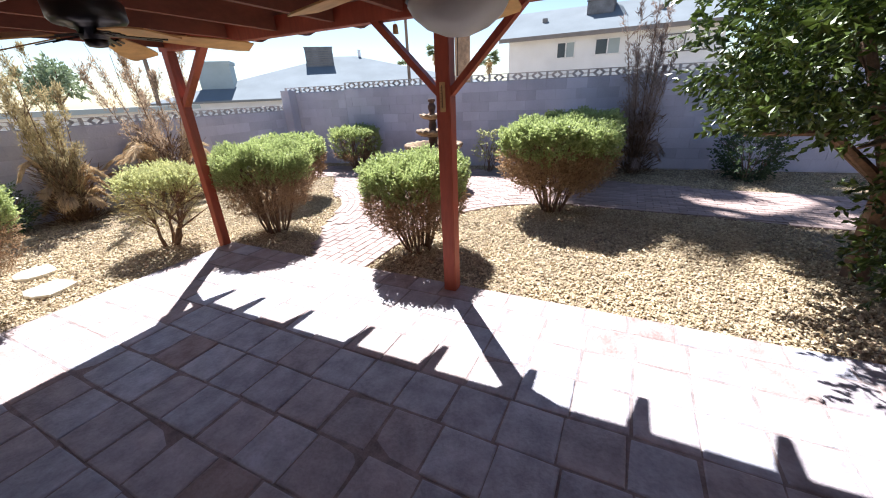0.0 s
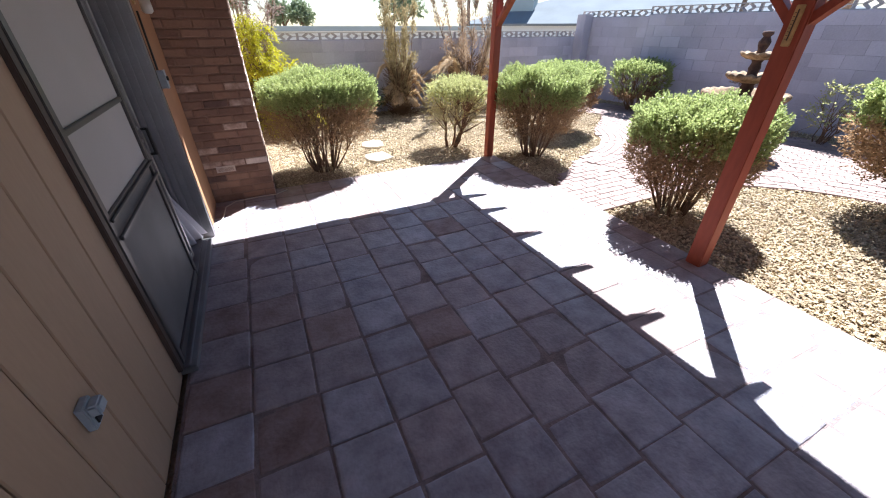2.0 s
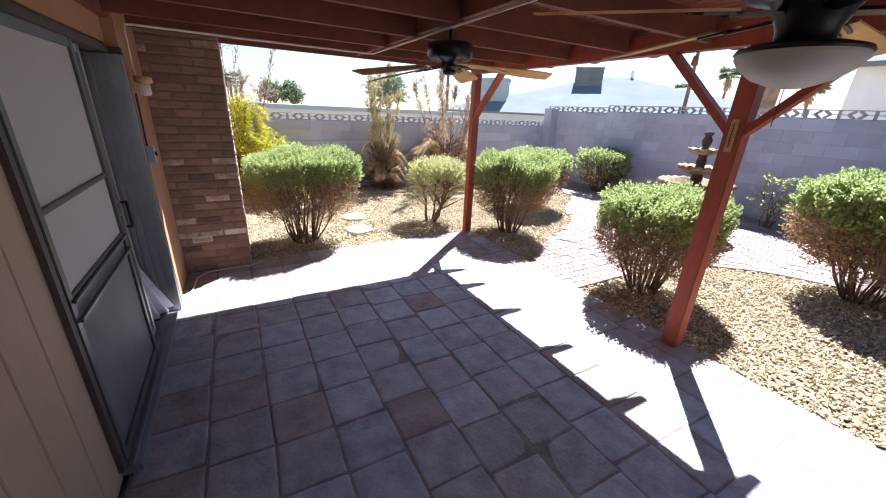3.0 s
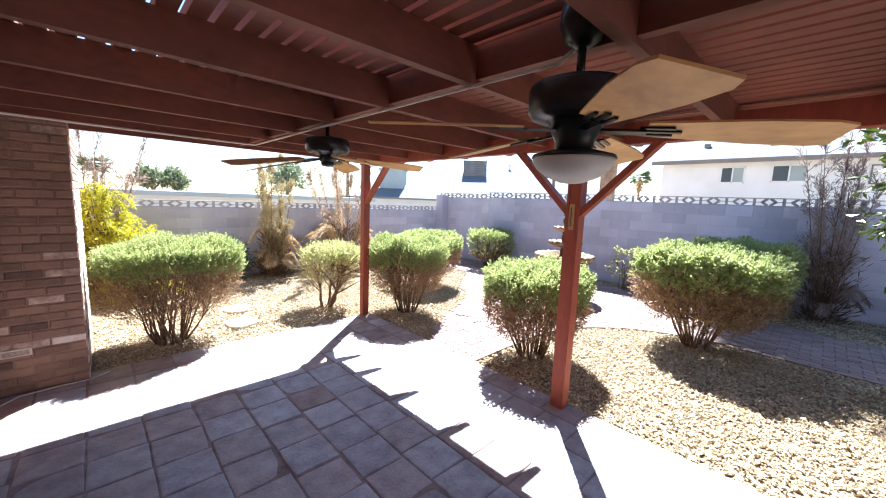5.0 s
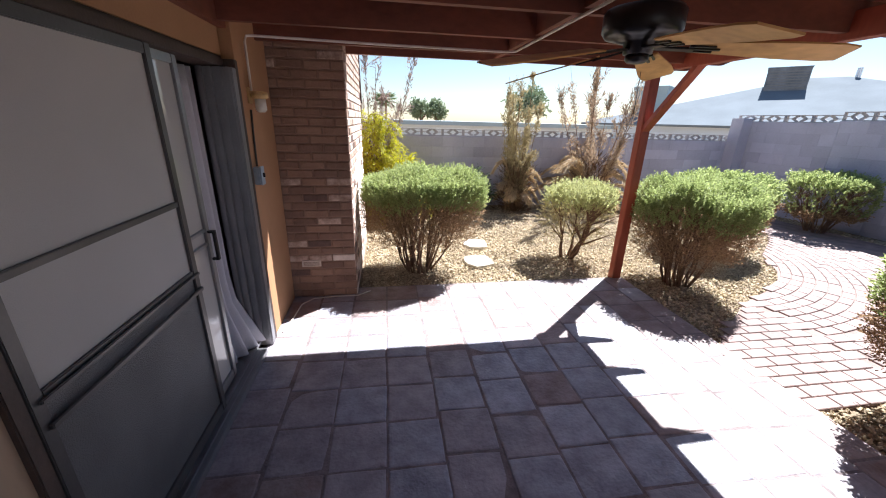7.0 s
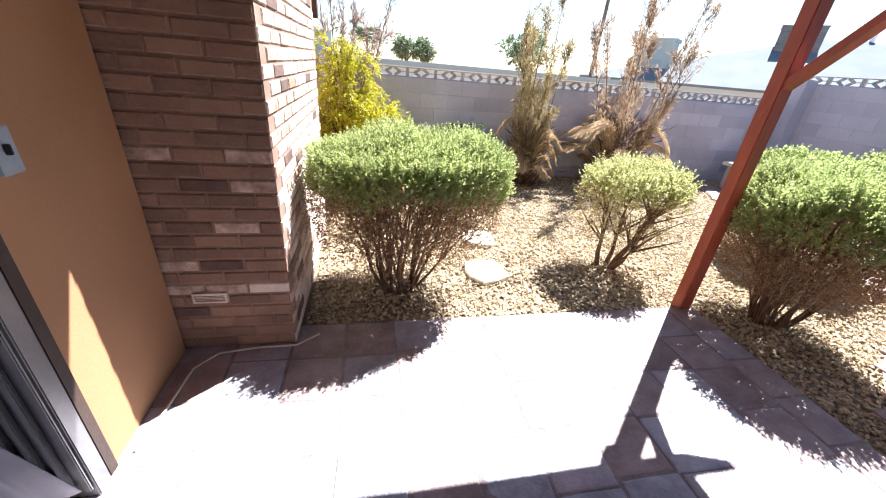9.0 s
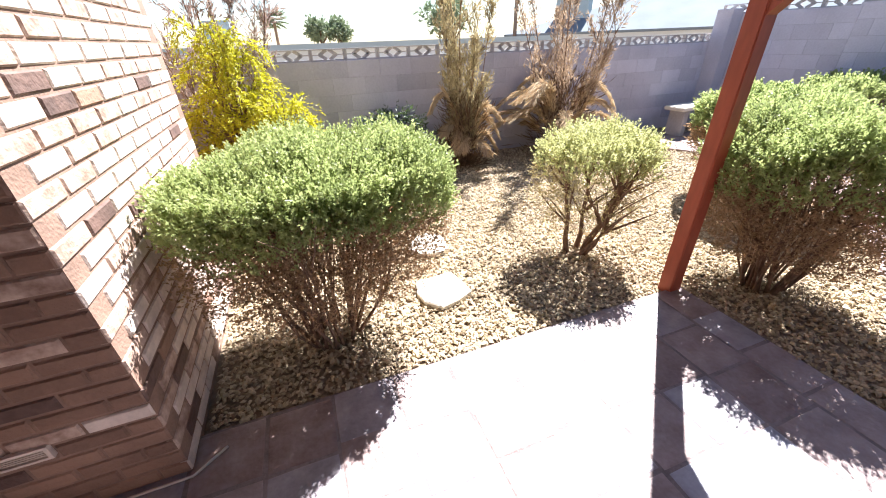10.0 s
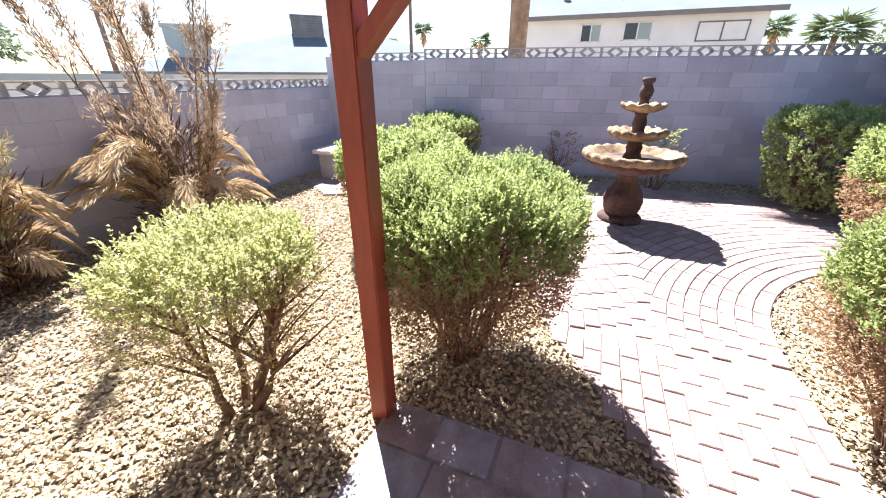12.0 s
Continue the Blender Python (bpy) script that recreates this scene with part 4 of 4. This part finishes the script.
spray_shrub(0.80, 6.05, 1.15, 0.95, 1.98, 21, 105, "bright yellow leaved shrub beside the chimney")
spray_shrub(1.22, 5.80, 1.05, 0.9, 1.22, 22, 85, "low bright yellow shrub drooping over the hedge")
loose_shrub("small_shrub", 2.50, 6.45, 0.9, 0.7, 0.78, 23, 420, M_DARKLEAF, 0.05, "low dark green shrub at the wall foot", low=0.02)
loose_shrub("small_shrub", 9.05, -3.3, 1.0, 0.9, 0.85, 24, 420, M_DARKLEAF, 0.06, "low dark green shrub in the wall's shade", low=0.02)


loose_shrub("small_shrub", 8.75, 2.75, 0.5, 0.4, 0.75, 25, 60, M_PLUME_D, 0.05, "thin dry brown plant at the wall foot", low=0.1)
loose_shrub("small_shrub", 8.6, 1.35, 0.6, 0.4, 0.85, 26, 90, M_LEAF_Y, 0.05, "thin leafy plant behind the fountain", low=0.3)


def plume_shrub(x, y, h, spread, seed, stalks, arcs, mat_up, mat_low, label, up_lean=0.22, tuft=150, thick=0.05, heart=0.13):
    """A dry feathery shrub: upright brushy stalks over a skirt of arching, combed plumes."""
    rng = np.random.default_rng(seed)
    e = empty("feathery_shrub", pose(x, y, GROUND_Z))
    tagged(e, label, "shrub", "dry feathery shrubs")
    wood, pts, dirs = [], [], []
    for k in range(stalks):
        a = 2 * math.pi * (k + rng.uniform(-0.3, 0.3)) / stalks
        ln, out = h * (1.0 if k % 3 == 0 else rng.uniform(0.55, 0.9)), up_lean * h * rng.uniform(0.25, 1.0)
        bow = rng.uniform(-0.06, 0.10)
        path = [Vector((math.cos(a) * (0.04 + out * t + bow * math.sin(math.pi * t)), math.sin(a) * (0.04 + out * t), ln * t)) for t in np.linspace(0, 1, 9)]
        wood.append(tube(path, [0.013 * (1 - 0.85 * i / 8) for i in range(9)], 5))
        knots = rng.uniform(0.15, 1.0, 11)
        for _ in range(tuft * 3):
            t = float(np.clip(rng.choice(knots) + rng.normal() * 0.035, 0.08, 0.999)) * 8
            i = int(t)
            d = (path[i + 1] - path[i]).normalized()
            fat = thick * (1.25 - 0.9 * t / 8)
            pts.append(path[i].lerp(path[i + 1], t - i) + Vector(rng.normal(size=3) * fat))
            dirs.append(d + Vector(rng.normal(size=3) * 0.45))
        for _ in range(5):
            i = int(rng.integers(3, 8))
            s, o = path[i], Vector((rng.normal() * 0.12, rng.normal() * 0.12, rng.uniform(0.15, 0.35)))
            wood.append(tube([s, s + o * 0.5 + Vector((0, 0, 0.02)), s + o], [0.005, 0.004, 0.001], 4))
            for u in rng.uniform(0.2, 1, 40):
                pts.append(s + o * float(u) + Vector(rng.normal(size=3) * 0.02))
                dirs.append(o.normalized() + Vector(rng.normal(size=3) * 0.5))
    leaf_mesh("plumage", np.array(pts), np.array(dirs), 0.075, 0.013, mat_up, rng, e)
    pts, dirs = [], []
    for k in range(arcs):
        a = 2 * math.pi * (k + rng.uniform(-0.5, 0.5)) / arcs
        z0, rise, reach = h * rng.uniform(0.05, 0.30), rng.uniform(0.12, 0.36), spread * rng.uniform(0.6, 1.05)
        ca, sa = math.cos(a), math.sin(a)
        path = [Vector((ca * reach * t, sa * reach * t, z0 * min(1, 2 * t) + rise * (2.2 * t - 2.1 * t ** 2.6) + 0.05)) for t in np.linspace(0, 1, 10)]
        wood.append(tube(path, [0.006 * (1 - 0.8 * i / 9) for i in range(10)], 4))
        lateral = Vector((-sa, ca, 0))
        for _ in range(tuft * 2):
            t = rng.uniform(0.28, 0.999) * 9
            i = int(t)
            d = (path[i + 1] - path[i]).normalized()
            body = math.sin(math.pi * min(1, (t / 9 - 0.2) / 0.8)) ** 0.5
            sway = rng.normal() * 0.55
            pts.append(path[i].lerp(path[i + 1], t - i) + lateral * (sway * 0.03) + Vector((0, 0, rng.normal() * 0.008 - 0.02 * abs(rng.normal()) * body)))
            dirs.append(d + lateral * sway * 0.7 + Vector((0, 0, -0.45 * rng.uniform(0, 1.2) * body)))
    leaf_mesh("plume_skirt", np.array(pts), np.array(dirs), 0.12, 0.010, mat_low, rng, e)["kind"] = "stuff"
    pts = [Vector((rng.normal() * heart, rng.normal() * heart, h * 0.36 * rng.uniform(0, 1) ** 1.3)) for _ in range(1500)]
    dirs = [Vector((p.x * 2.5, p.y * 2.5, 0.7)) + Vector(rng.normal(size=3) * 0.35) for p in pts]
    leaf_mesh("dead_heart", np.array(pts), np.array(dirs), 0.17, 0.014, M_HEART, rng, e, "dark brown core of the clump")["kind"] = "stuff"
    link("stalkwork", *merged(wood), M_TWIG, e)
    return e


plume_shrub(3.42, 6.35, 2.45, 0.55, 31, 9, 14, M_PLUME_G, M_PLUME, "tall dry feathery shrub, tan below and grey-green above", 0.16, 230, 0.06)
plume_shrub(4.95, 6.30, 2.95, 1.02, 32, 9, 30, M_PLUME_B, M_PLUME, "tall golden dry shrub with arching feathery plumes", 0.34, 230, 0.06, 0.18)
plume_shrub(9.2, -1.5, 3.05, 0.6, 33, 12, 8, M_PLUME_D, M_PLUME_D, "tall dusty brown dead shrub against the wall", 0.20, 130)
plume_shrub(0.75, 6.45, 2.8, 0.6, 34, 9, 8, M_PLUME_D, M_PLUME_G, "tall bare grey shrub behind the yellow shrub", 0.3, 100, 0.04)


def citrus_tree(x, y):
    rng = np.random.default_rng(41)
    e = empty("citrus_tree", pose(x, y, GROUND_Z))
    tagged(e, "citrus tree with dense glossy dark green leaves", "tree")
    wood = [tube([(0, 0, -0.05), (0.03, 0.02, 0.45), (0.0, 0.05, 0.9)], [0.10, 0.085, 0.075], 8)]
    for k in range(16):
        a = 2 * math.pi * k / 16 + rng.uniform(-0.2, 0.2)
        top = Vector((math.cos(a) * rng.uniform(0.6, 1.25), math.sin(a) * rng.uniform(0.6, 1.25), rng.uniform(0.9, 2.9)))
        mid = Vector((0, 0.04, 0.85)).lerp(top, 0.5) + Vector((0, 0, 0.2))
        wood.append(tube([(0, 0.04, 0.8), mid, top], [0.05, 0.03, 0.01], 6))
    pts, dirs = [], []
    for k in range(4300):
        a, c = rng.uniform(0, 2 * math.pi), rng.uniform(-1, 1)
        rr = rng.uniform(0.2, 1.0) ** 0.5
        s = math.sqrt(1 - c * c)
        bump = 1 + 0.16 * math.sin(4 * a + 5 * c) + 0.1 * math.sin(9 * a - 3 * c)
        p = Vector((1.40 * s * math.cos(a) * rr * bump, 1.36 * s * math.sin(a) * rr * bump, 1.75 + 1.6 * c * rr * bump))
        if p.z < min(1.3, max(0.3, 0.85 + 0.85 * (p.y + 0.55))):
            continue
        pts.append(p)
        dirs.append(Vector((s * math.cos(a), s * math.sin(a), 0.1 + c * 0.3)) + Vector(rng.normal(size=3) * 0.5))
    for k in range(320):
        a, r = rng.uniform(0, 2 * math.pi), 0.1 + 0.3 * math.sqrt(rng.uniform(0, 1))
        pts.append(Vector((r * math.cos(a) - 0.35, r * math.sin(a) - 0.25, rng.uniform(0.12, 1.35))))
        dirs.append(Vector((math.cos(a), math.sin(a), 0.2)) + Vector(rng.normal(size=3) * 0.5))
    q, f = sprigs(np.array(pts), np.array(dirs), 13, 0.26, rng)
    leaf_mesh("crown", q, f + np.array((0, 0, -0.3)), 0.068, 0.036, M_CITRUS, rng, e)
    link("trunk", *merged(wood), M_TWIG, e)


citrus_tree(5.0, -3.25)


# ---- beyond the walls ----
def hip_house():
    e = empty("neighbour_house", pose(36.0, 26.7, 0, 0, 0, -50))
    tagged(e, "single storey house with a white hipped roof", "house")
    hw, hd, z0, z1, rl = 15.5, 10.0, 1.75, 5.6, 1.2
    part("wall", boxes(span(-hw + 0.6, hw - 0.6, -hd + 0.6, hd - 0.6, GROUND_Z, z0)), M_HWALL, e)
    v = [(-hw, -hd, z0), (hw, -hd, z0), (hw, hd, z0), (-hw, hd, z0), (-rl, 0, z1), (rl, 0, z1)]
    v += [(a, b, c - 0.16) for a, b, c in v[:4]]
    f = [(0, 1, 5, 4), (1, 2, 5), (2, 3, 4, 5), (3, 0, 4), (6, 7, 1, 0), (7, 8, 2, 1), (8, 9, 3, 2), (9, 6, 0, 3), (9, 8, 7, 6)]
    roof = link("roof", v, f, M_HROOF, e, "white coated hip roof")
    part("chimney", boxes(span(-12.1, -9.6, -7.6, -6.0, 0, 4.6), span(-12.2, -9.5, -7.7, -5.9, 4.5, 4.75)), M_CHIM, roof, "pale blue painted chimney")
    for sx, sy, hh in ((-3.6, -1.0, 5.5), (1.6, 0, 6.2)):
        link("roof_vent", *tube([(sx, sy, 4.0), (sx, sy, hh)], 0.16, 8), M_HWALL, roof)
    rooftop_cooler(33.2, 27.6, 4.1, 2.6, 1.7, -48)


def rooftop_cooler(x, y, z, w, h, turn):
    e = empty("rooftop_cooler", pose(x, y, z, 0, 0, turn))
    tagged(e, "dark boxy evaporative cooler standing on a roof", "rooftop cooler")
    part("cabinet", boxes(span(-w / 2, w / 2, -w / 2, w / 2, 0.35, 0.35 + h), bevel=0.05), M_COOLER, e)
    part("lid", boxes(span(-w / 2 - 0.05, w / 2 + 0.05, -w / 2 - 0.05, w / 2 + 0.05, 0.35 + h, 0.42 + h)), M_COOLER, e)
    for i in range(7):
        part("louvre", boxes(span(-w / 2 + 0.15, w / 2 - 0.15, -w / 2 - 0.04, -w / 2 - 0.01, 0.55 + 0.2 * i, 0.62 + 0.2 * i)), M_HTRIM, e)
    for a in (-1, 1):
        for b in (-1, 1):
            part("leg", boxes(span(a * w * 0.42 - 0.05, a * w * 0.42 + 0.05, b * w * 0.42 - 0.05, b * w * 0.42 + 0.05, -0.6, 0.36)), M_COOLER, e)


hip_house()


def white_house():
    e = empty("neighbour_house")
    tagged(e, "white two storey house with sliding windows and pale roof", "house")
    x0, y0, y1, z1 = 33.0, -6.3, 7.9, 5.05
    part("wall", boxes(span(x0, x0 + 9, y0, y1, GROUND_Z, z1)), M_HWALL, e)
    v = [(x0 - 0.7, y0 - 0.6, z1), (x0 - 0.7, y1 + 0.6, z1), (x0 + 9.7, y1 + 0.6, z1), (x0 + 9.7, y0 - 0.6, z1), (x0 + 4.5, y0 - 0.6, z1 + 2.4), (x0 + 4.5, y1 + 0.6, z1 + 2.4)]
    v += [(a, b, c + 0.18) for a, b, c in v]
    f = [(6, 7, 11, 10), (8, 9, 10, 11), (0, 4, 5, 1), (2, 5, 4, 3), (0, 1, 7, 6), (2, 3, 9, 8), (0, 6, 10, 4), (3, 4, 10, 9), (1, 5, 11, 7), (2, 8, 11, 5)]
    link("roof", v, f, M_HROOF, e, "white coated low gable roof")
    part("fascia", boxes(span(x0 - 0.76, x0 - 0.70, y0 - 0.6, y1 + 0.6, z1 - 0.08, z1 + 0.2)), M_HTRIM, e, "grey fascia board")
    for ya, yb, za, zb, closed in ((2.87, 4.2, 3.65, 4.75, 0), (-0.2, 1.5, 3.7, 4.78, 0), (-5.45, -2.75, 3.55, 4.65, 1)):
        w = part("window", boxes(span(x0 - 0.06, x0 - 0.005, ya, ya + 0.07, za, zb), span(x0 - 0.06, x0 - 0.005, yb - 0.07, yb, za, zb), span(x0 - 0.06, x0 - 0.005, ya, yb, za, za + 0.07), span(x0 - 0.06, x0 - 0.005, ya, yb, zb - 0.07, zb),
                                 span(x0 - 0.06, x0 - 0.005, (ya + yb) / 2 - 0.04, (ya + yb) / 2 + 0.04, za, zb)), M_COOLER if closed else M_HWALL, e)
        part("pane", boxes(span(x0 - 0.03, x0 - 0.01, ya + 0.07, (ya + yb) / 2 - 0.04, za + 0.07, zb - 0.07)), M_HWALL if closed else M_CHIM, w)
        part("pane", boxes(span(x0 - 0.03, x0 - 0.01, (ya + yb) / 2 + 0.04, yb - 0.07, za + 0.07, zb - 0.07)), M_HWALL if closed else M_HGLASS, w)
    rooftop_cooler(36.3, 1.6, 6.3, 1.9, 0.9, 0)
    for yy in (5.6, -2.5):
        link("roof_vent", *tube([(x0 + 2, yy, 5.8), (x0 + 2, yy, 6.7)], 0.22, 8), M_HTRIM, e)


white_house()


def low_roof_house():
    e = empty("neighbour_house")
    tagged(e, "low house with a pale flat roof past the back wall", "house")
    part("wall", boxes(span(-9, 15.5, 22.6, 29, GROUND_Z, 1.35)), M_HWALL, e)
    part("roof", boxes(span(-9.5, 16, 22, 29.5, 1.35, 1.58)), M_CHIM, e, "pale flat roof")
    part("chimney", boxes(span(-1.9, -0.7, 23, 24, 1.58, 2.6)), M_CHIM, e)


low_roof_house()


def fan_palm(x, y, h, r, seed, frond, label, skirt=0.0):
    rng = np.random.default_rng(seed)
    e = empty("palm_tree", pose(x, y, GROUND_Z))
    tagged(e, label, "palm tree", "palms beyond the walls")
    bend = rng.uniform(-0.02, 0.02) * h
    rad = [r * (1.15 - 0.3 * i / 12) * (1 + 0.07 * (i % 2)) for i in range(13)]
    link("trunk", *tube([(bend * (i / 12) ** 2, 0, h * i / 12) for i in range(13)], rad, 10), M_PALMTRUNK, e)
    pts, dirs = [], []
    for k in range(34):
        a, up = rng.uniform(0, 2 * math.pi), rng.uniform(-0.7, 1.0)
        d = Vector((math.cos(a), math.sin(a), up)).normalized()
        hub = Vector((bend, 0, h)) + d * frond * 0.55
        for j in range(16):
            s = d.cross(Vector((0, 0, 1))).normalized() * math.sin((j - 7.5) / 7.5 * 1.3) + d * math.cos((j - 7.5) / 7.5 * 1.3)
            pts.append(hub)
            dirs.append(s + Vector((0, 0, -0.2)))
    leaf_mesh("crown", np.array(pts), np.array(dirs), frond * 0.75, frond * 0.10, M_PALM, rng, e)
    if skirt:
        pts = [Vector((bend + rng.normal() * r, rng.normal() * r, h - rng.uniform(0, skirt))) for _ in range(260)]
        dirs = [Vector((rng.normal() * 0.4, rng.normal() * 0.4, -1)) for _ in range(260)]
        leaf_mesh("dead_fronds", np.array(pts), np.array(dirs), frond * 0.6, frond * 0.08, M_PLUME, rng, e, "brown hanging dead fronds")


fan_palm(16.6, 5.2, 15.2, 0.28, 51, 2.1, "thick palm trunk with rough brown bark", 1.5)
fan_palm(75.3, 35.2, 9.6, 0.2, 52, 1.5, "slender distant fan palm", 2.2)
fan_palm(79.1, 25.0, 7.6, 0.2, 53, 1.7, "slender distant fan palm", 2.2)
fan_palm(72.6, 40.7, 7.0, 0.2, 54, 1.4, "slender distant fan palm", 2.2)
fan_palm(59.9, -14.8, 6.6, 0.18, 55, 1.4, "slender distant fan palm", 2.2)
fan_palm(39.6, -12.3, 4.5, 0.2, 57, 1.5, "low distant fan palm with bright fronds")
fan_palm(1.0, 42, 3.5, 0.13, 56, 1.0, "slender distant fan palm")


def far_tree(x, y, h, w, seed):
    rng = np.random.default_rng(seed)
    e = empty("tree", pose(x, y, GROUND_Z))
    tagged(e, "distant dark green broad tree above the roofs", "tree", "distant trees")
    wood, pts, dirs = [tube([(0, 0, 0), (0.1, 0, h * 0.5)], [0.22, 0.15], 6)], [], []
    for k in range(9):
        a = rng.uniform(0, 2 * math.pi)
        c = Vector((math.cos(a) * w * rng.uniform(0.1, 0.42), math.sin(a) * w * rng.uniform(0.1, 0.42), h * rng.uniform(0.6, 0.92)))
        wood.append(tube([(0.1, 0, h * 0.45), c], [0.1, 0.03], 5))
        for _ in range(45):
            n = Vector(rng.normal(size=3)).normalized()
            pts.append(c + n * w * 0.15 * rng.uniform(0.3, 1.1))
            dirs.append(n + Vector(rng.normal(size=3) * 0.4))
    q, f = sprigs(np.array(pts), np.array(dirs), 4, 0.4, rng)
    leaf_mesh("crown", q, f, 0.32, 0.17, M_FARLEAF, rng, e)
    link("trunk", *merged(wood), M_TWIG, e)


far_tree(4.9, 44, 3.5, 2.3, 61)
far_tree(6.7, 44, 3.6, 2.2, 62)
far_tree(13.6, 33, 4.3, 3.6, 63)
far_tree(52, -2.0, 10.5, 7.0, 64)
far_tree(46, -20.0, 5.5, 6.0, 65)


def utility_pole(x, y, h, lean=0.0):
    e = empty("utility_pole", pose(x, y, GROUND_Z))
    tagged(e, "tall weathered wooden utility pole beyond the wall", "utility pole")
    link("shaft", *tube([(0, 0, 0), (lean, 0, h)], [0.16, 0.11], 8), M_POLE, e)
    part("crossarm", boxes(span(lean - 0.9, lean + 0.9, -0.05, 0.05, h - 0.8, h - 0.68)), M_POLE, e)


utility_pole(18.4, 30.5, 9.5)
utility_pole(33, 17.2, 11.0)


# ---- floor tiles and pavers ----
TILE = 0.303


def tile_mesh(mat):
    """A hand-made tile with worn, sunken edges."""
    h, rows = 0.1475, ((-0.022, 0.0), (-0.010, 0.0), (-0.004, 0.003), (-0.0012, 0.009), (0.0, 0.022))
    v = [(x * (h - i) + wx, y * (h - i) + wy, z) for z, i in rows
         for x, y, wx, wy in ((-1, -1, 0, 0.002), (0, -1, 0, -0.0015), (1, -1, -0.002, 0), (1, 0, 0.0015, 0), (1, 1, 0, -0.002), (0, 1, 0, 0.001), (-1, 1, 0.002, 0), (-1, 0, -0.001, 0))]
    f = [tuple(range(32, 40))] + [(8 * r + k, 8 * r + (k + 1) % 8, 8 * r + 8 + (k + 1) % 8, 8 * r + 8 + k) for r in range(4) for k in range(8)]
    me = bpy.data.meshes.new("tile")
    me.from_pydata(v, [], f)
    me.materials.append(mat)
    return me


tile_kinds = [tile_mesh(m) for m in (M_TILE, M_TILE_M, M_TILE_R)]
rng = random.Random(2)
for i in range(12):
    shift = rng.uniform(-0.05, 0.05)
    for j in range(27):
        x, y = 0.180 + TILE * i, PATIO[3] - 0.155 + shift - TILE * j
        if y > PATIO[3] - 0.15:
            y = PATIO[3] - 0.15
        wide = min(1.0, (PATIO[1] - x + 0.147) / 0.294)
        x -= 0.147 * (1 - wide)
        red = 0.6 if x < 0.75 else 0.9 if y > 2.0 or x > 3.1 else 0.3 if x > 2.6 else 0.06
        if wide > 0.3 and y > PATIO[2] + 0.15:
            rough = 0.3 if y > 2.0 or x > 2.8 else 1.0  # the outer rows lie flatter and closer to their joints
            m = pose(x + rng.uniform(-0.003, 0.003) * rough, y + rng.uniform(-0.004, 0.004) * rough, rng.uniform(-0.003, 0.0035) * rough - 0.0022 * (rough < 1),
                     rng.uniform(-1.2, 1.2) * rough, rng.uniform(-1.2, 1.2) * rough, rng.uniform(-1.5, 1.5) * rough)
            place("tile", tile_kinds[rng.choices((0, 1, 2), (1 - red, 0.7, red))[0]], patio, m @ Matrix.Diagonal((wide, 1, 1, 1)))


def lay_pavers():
    me = piece_mesh("paver", 0.196, 0.096, 0.03, 0.004, M_PAVER)
    spots = []
    rng = random.Random(4)
    c_n = Vector((4.5, 4.35))

    def zone(p):
        if p.y < -0.8:
            return "south"
        if p.x < 4.6:
            return "strip"
        return "arc_s" if (p - BED).length - 1.8 < (p - c_n).length - 1.95 else "arc_n"

    for r in range(0, 16):
        for k in range(0, 7):
            spots.append((Vector((3.69 + 0.204 * k - (0.102 if r % 2 else 0), 1.052 + 0.104 * r)), 0.0, "strip"))
    for c, first, step, nm in ((BED, 1.852, 0.104, "arc_s"), (c_n, 3.298, -0.104, "arc_n")):
        for r in range(0, 42):
            rad = first + step * r
            if rad < 0.3:
                break
            n = max(6, int(2 * math.pi * rad / 0.204))
            for k in range(n):
                a = 2 * math.pi * (k + (0.5 if r % 2 else 0)) / n
                spots.append((c + Vector((math.cos(a), math.sin(a))) * rad, a + math.pi / 2, nm))
    for r in range(0, 18):
        for k in range(0, 42):
            spots.append((Vector((6.42 + 0.104 * r, -0.85 - 0.204 * k - (0.102 if r % 2 else 0))), math.pi / 2, "south"))
    rest = []
    count = 0
    v, f = slab(0.196, 0.096, 0.03, 0.004)
    good = []
    for p, a, nm in spots:
        if zone(p) != nm or (p - Vector((7.0, 1.86))).length < 0.16:
            continue
        good.append((p, a))
    xs, ys = np.array([p.x for p, a in good]), np.array([p.y for p, a in good])
    ok = inside(PAVED, xs, ys)
    good = sorted([g for g, k in zip(good, ok) if k], key=lambda g: (g[0] - Vector((3.9, 1.7))).length)
    taken, clear = {}, []
    for p, a in good:
        cell = (int(p.x // 0.12), int(p.y // 0.12))
        near = [q for i in (-1, 0, 1) for j in (-1, 0, 1) for q in taken.get((cell[0] + i, cell[1] + j), [])]
        side = Vector((math.cos(a), math.sin(a)))
        if any(abs((p - q).dot(side)) < 0.15 and abs((p - q).cross(side)) < 0.085 and abs(math.sin(a - b)) > 0.12 for q, b in near):
            continue
        taken.setdefault(cell, []).append((p, a))
        clear.append((p, a))
    for p, a in clear:
        m = Matrix.Translation((p.x, p.y, rng.uniform(-0.003, 0.002))) @ Matrix.Rotation(a + rng.uniform(-0.012, 0.012), 4, "Z")
        if count < 300:
            place("paver", me, walkway, m)
            count += 1
        else:
            rest.append(([m @ Vector(q) for q in v], f))
    far = link("pavers", *merged(rest), M_PAVER_J, walkway)
    far["kind"] = "stuff"


lay_pavers()
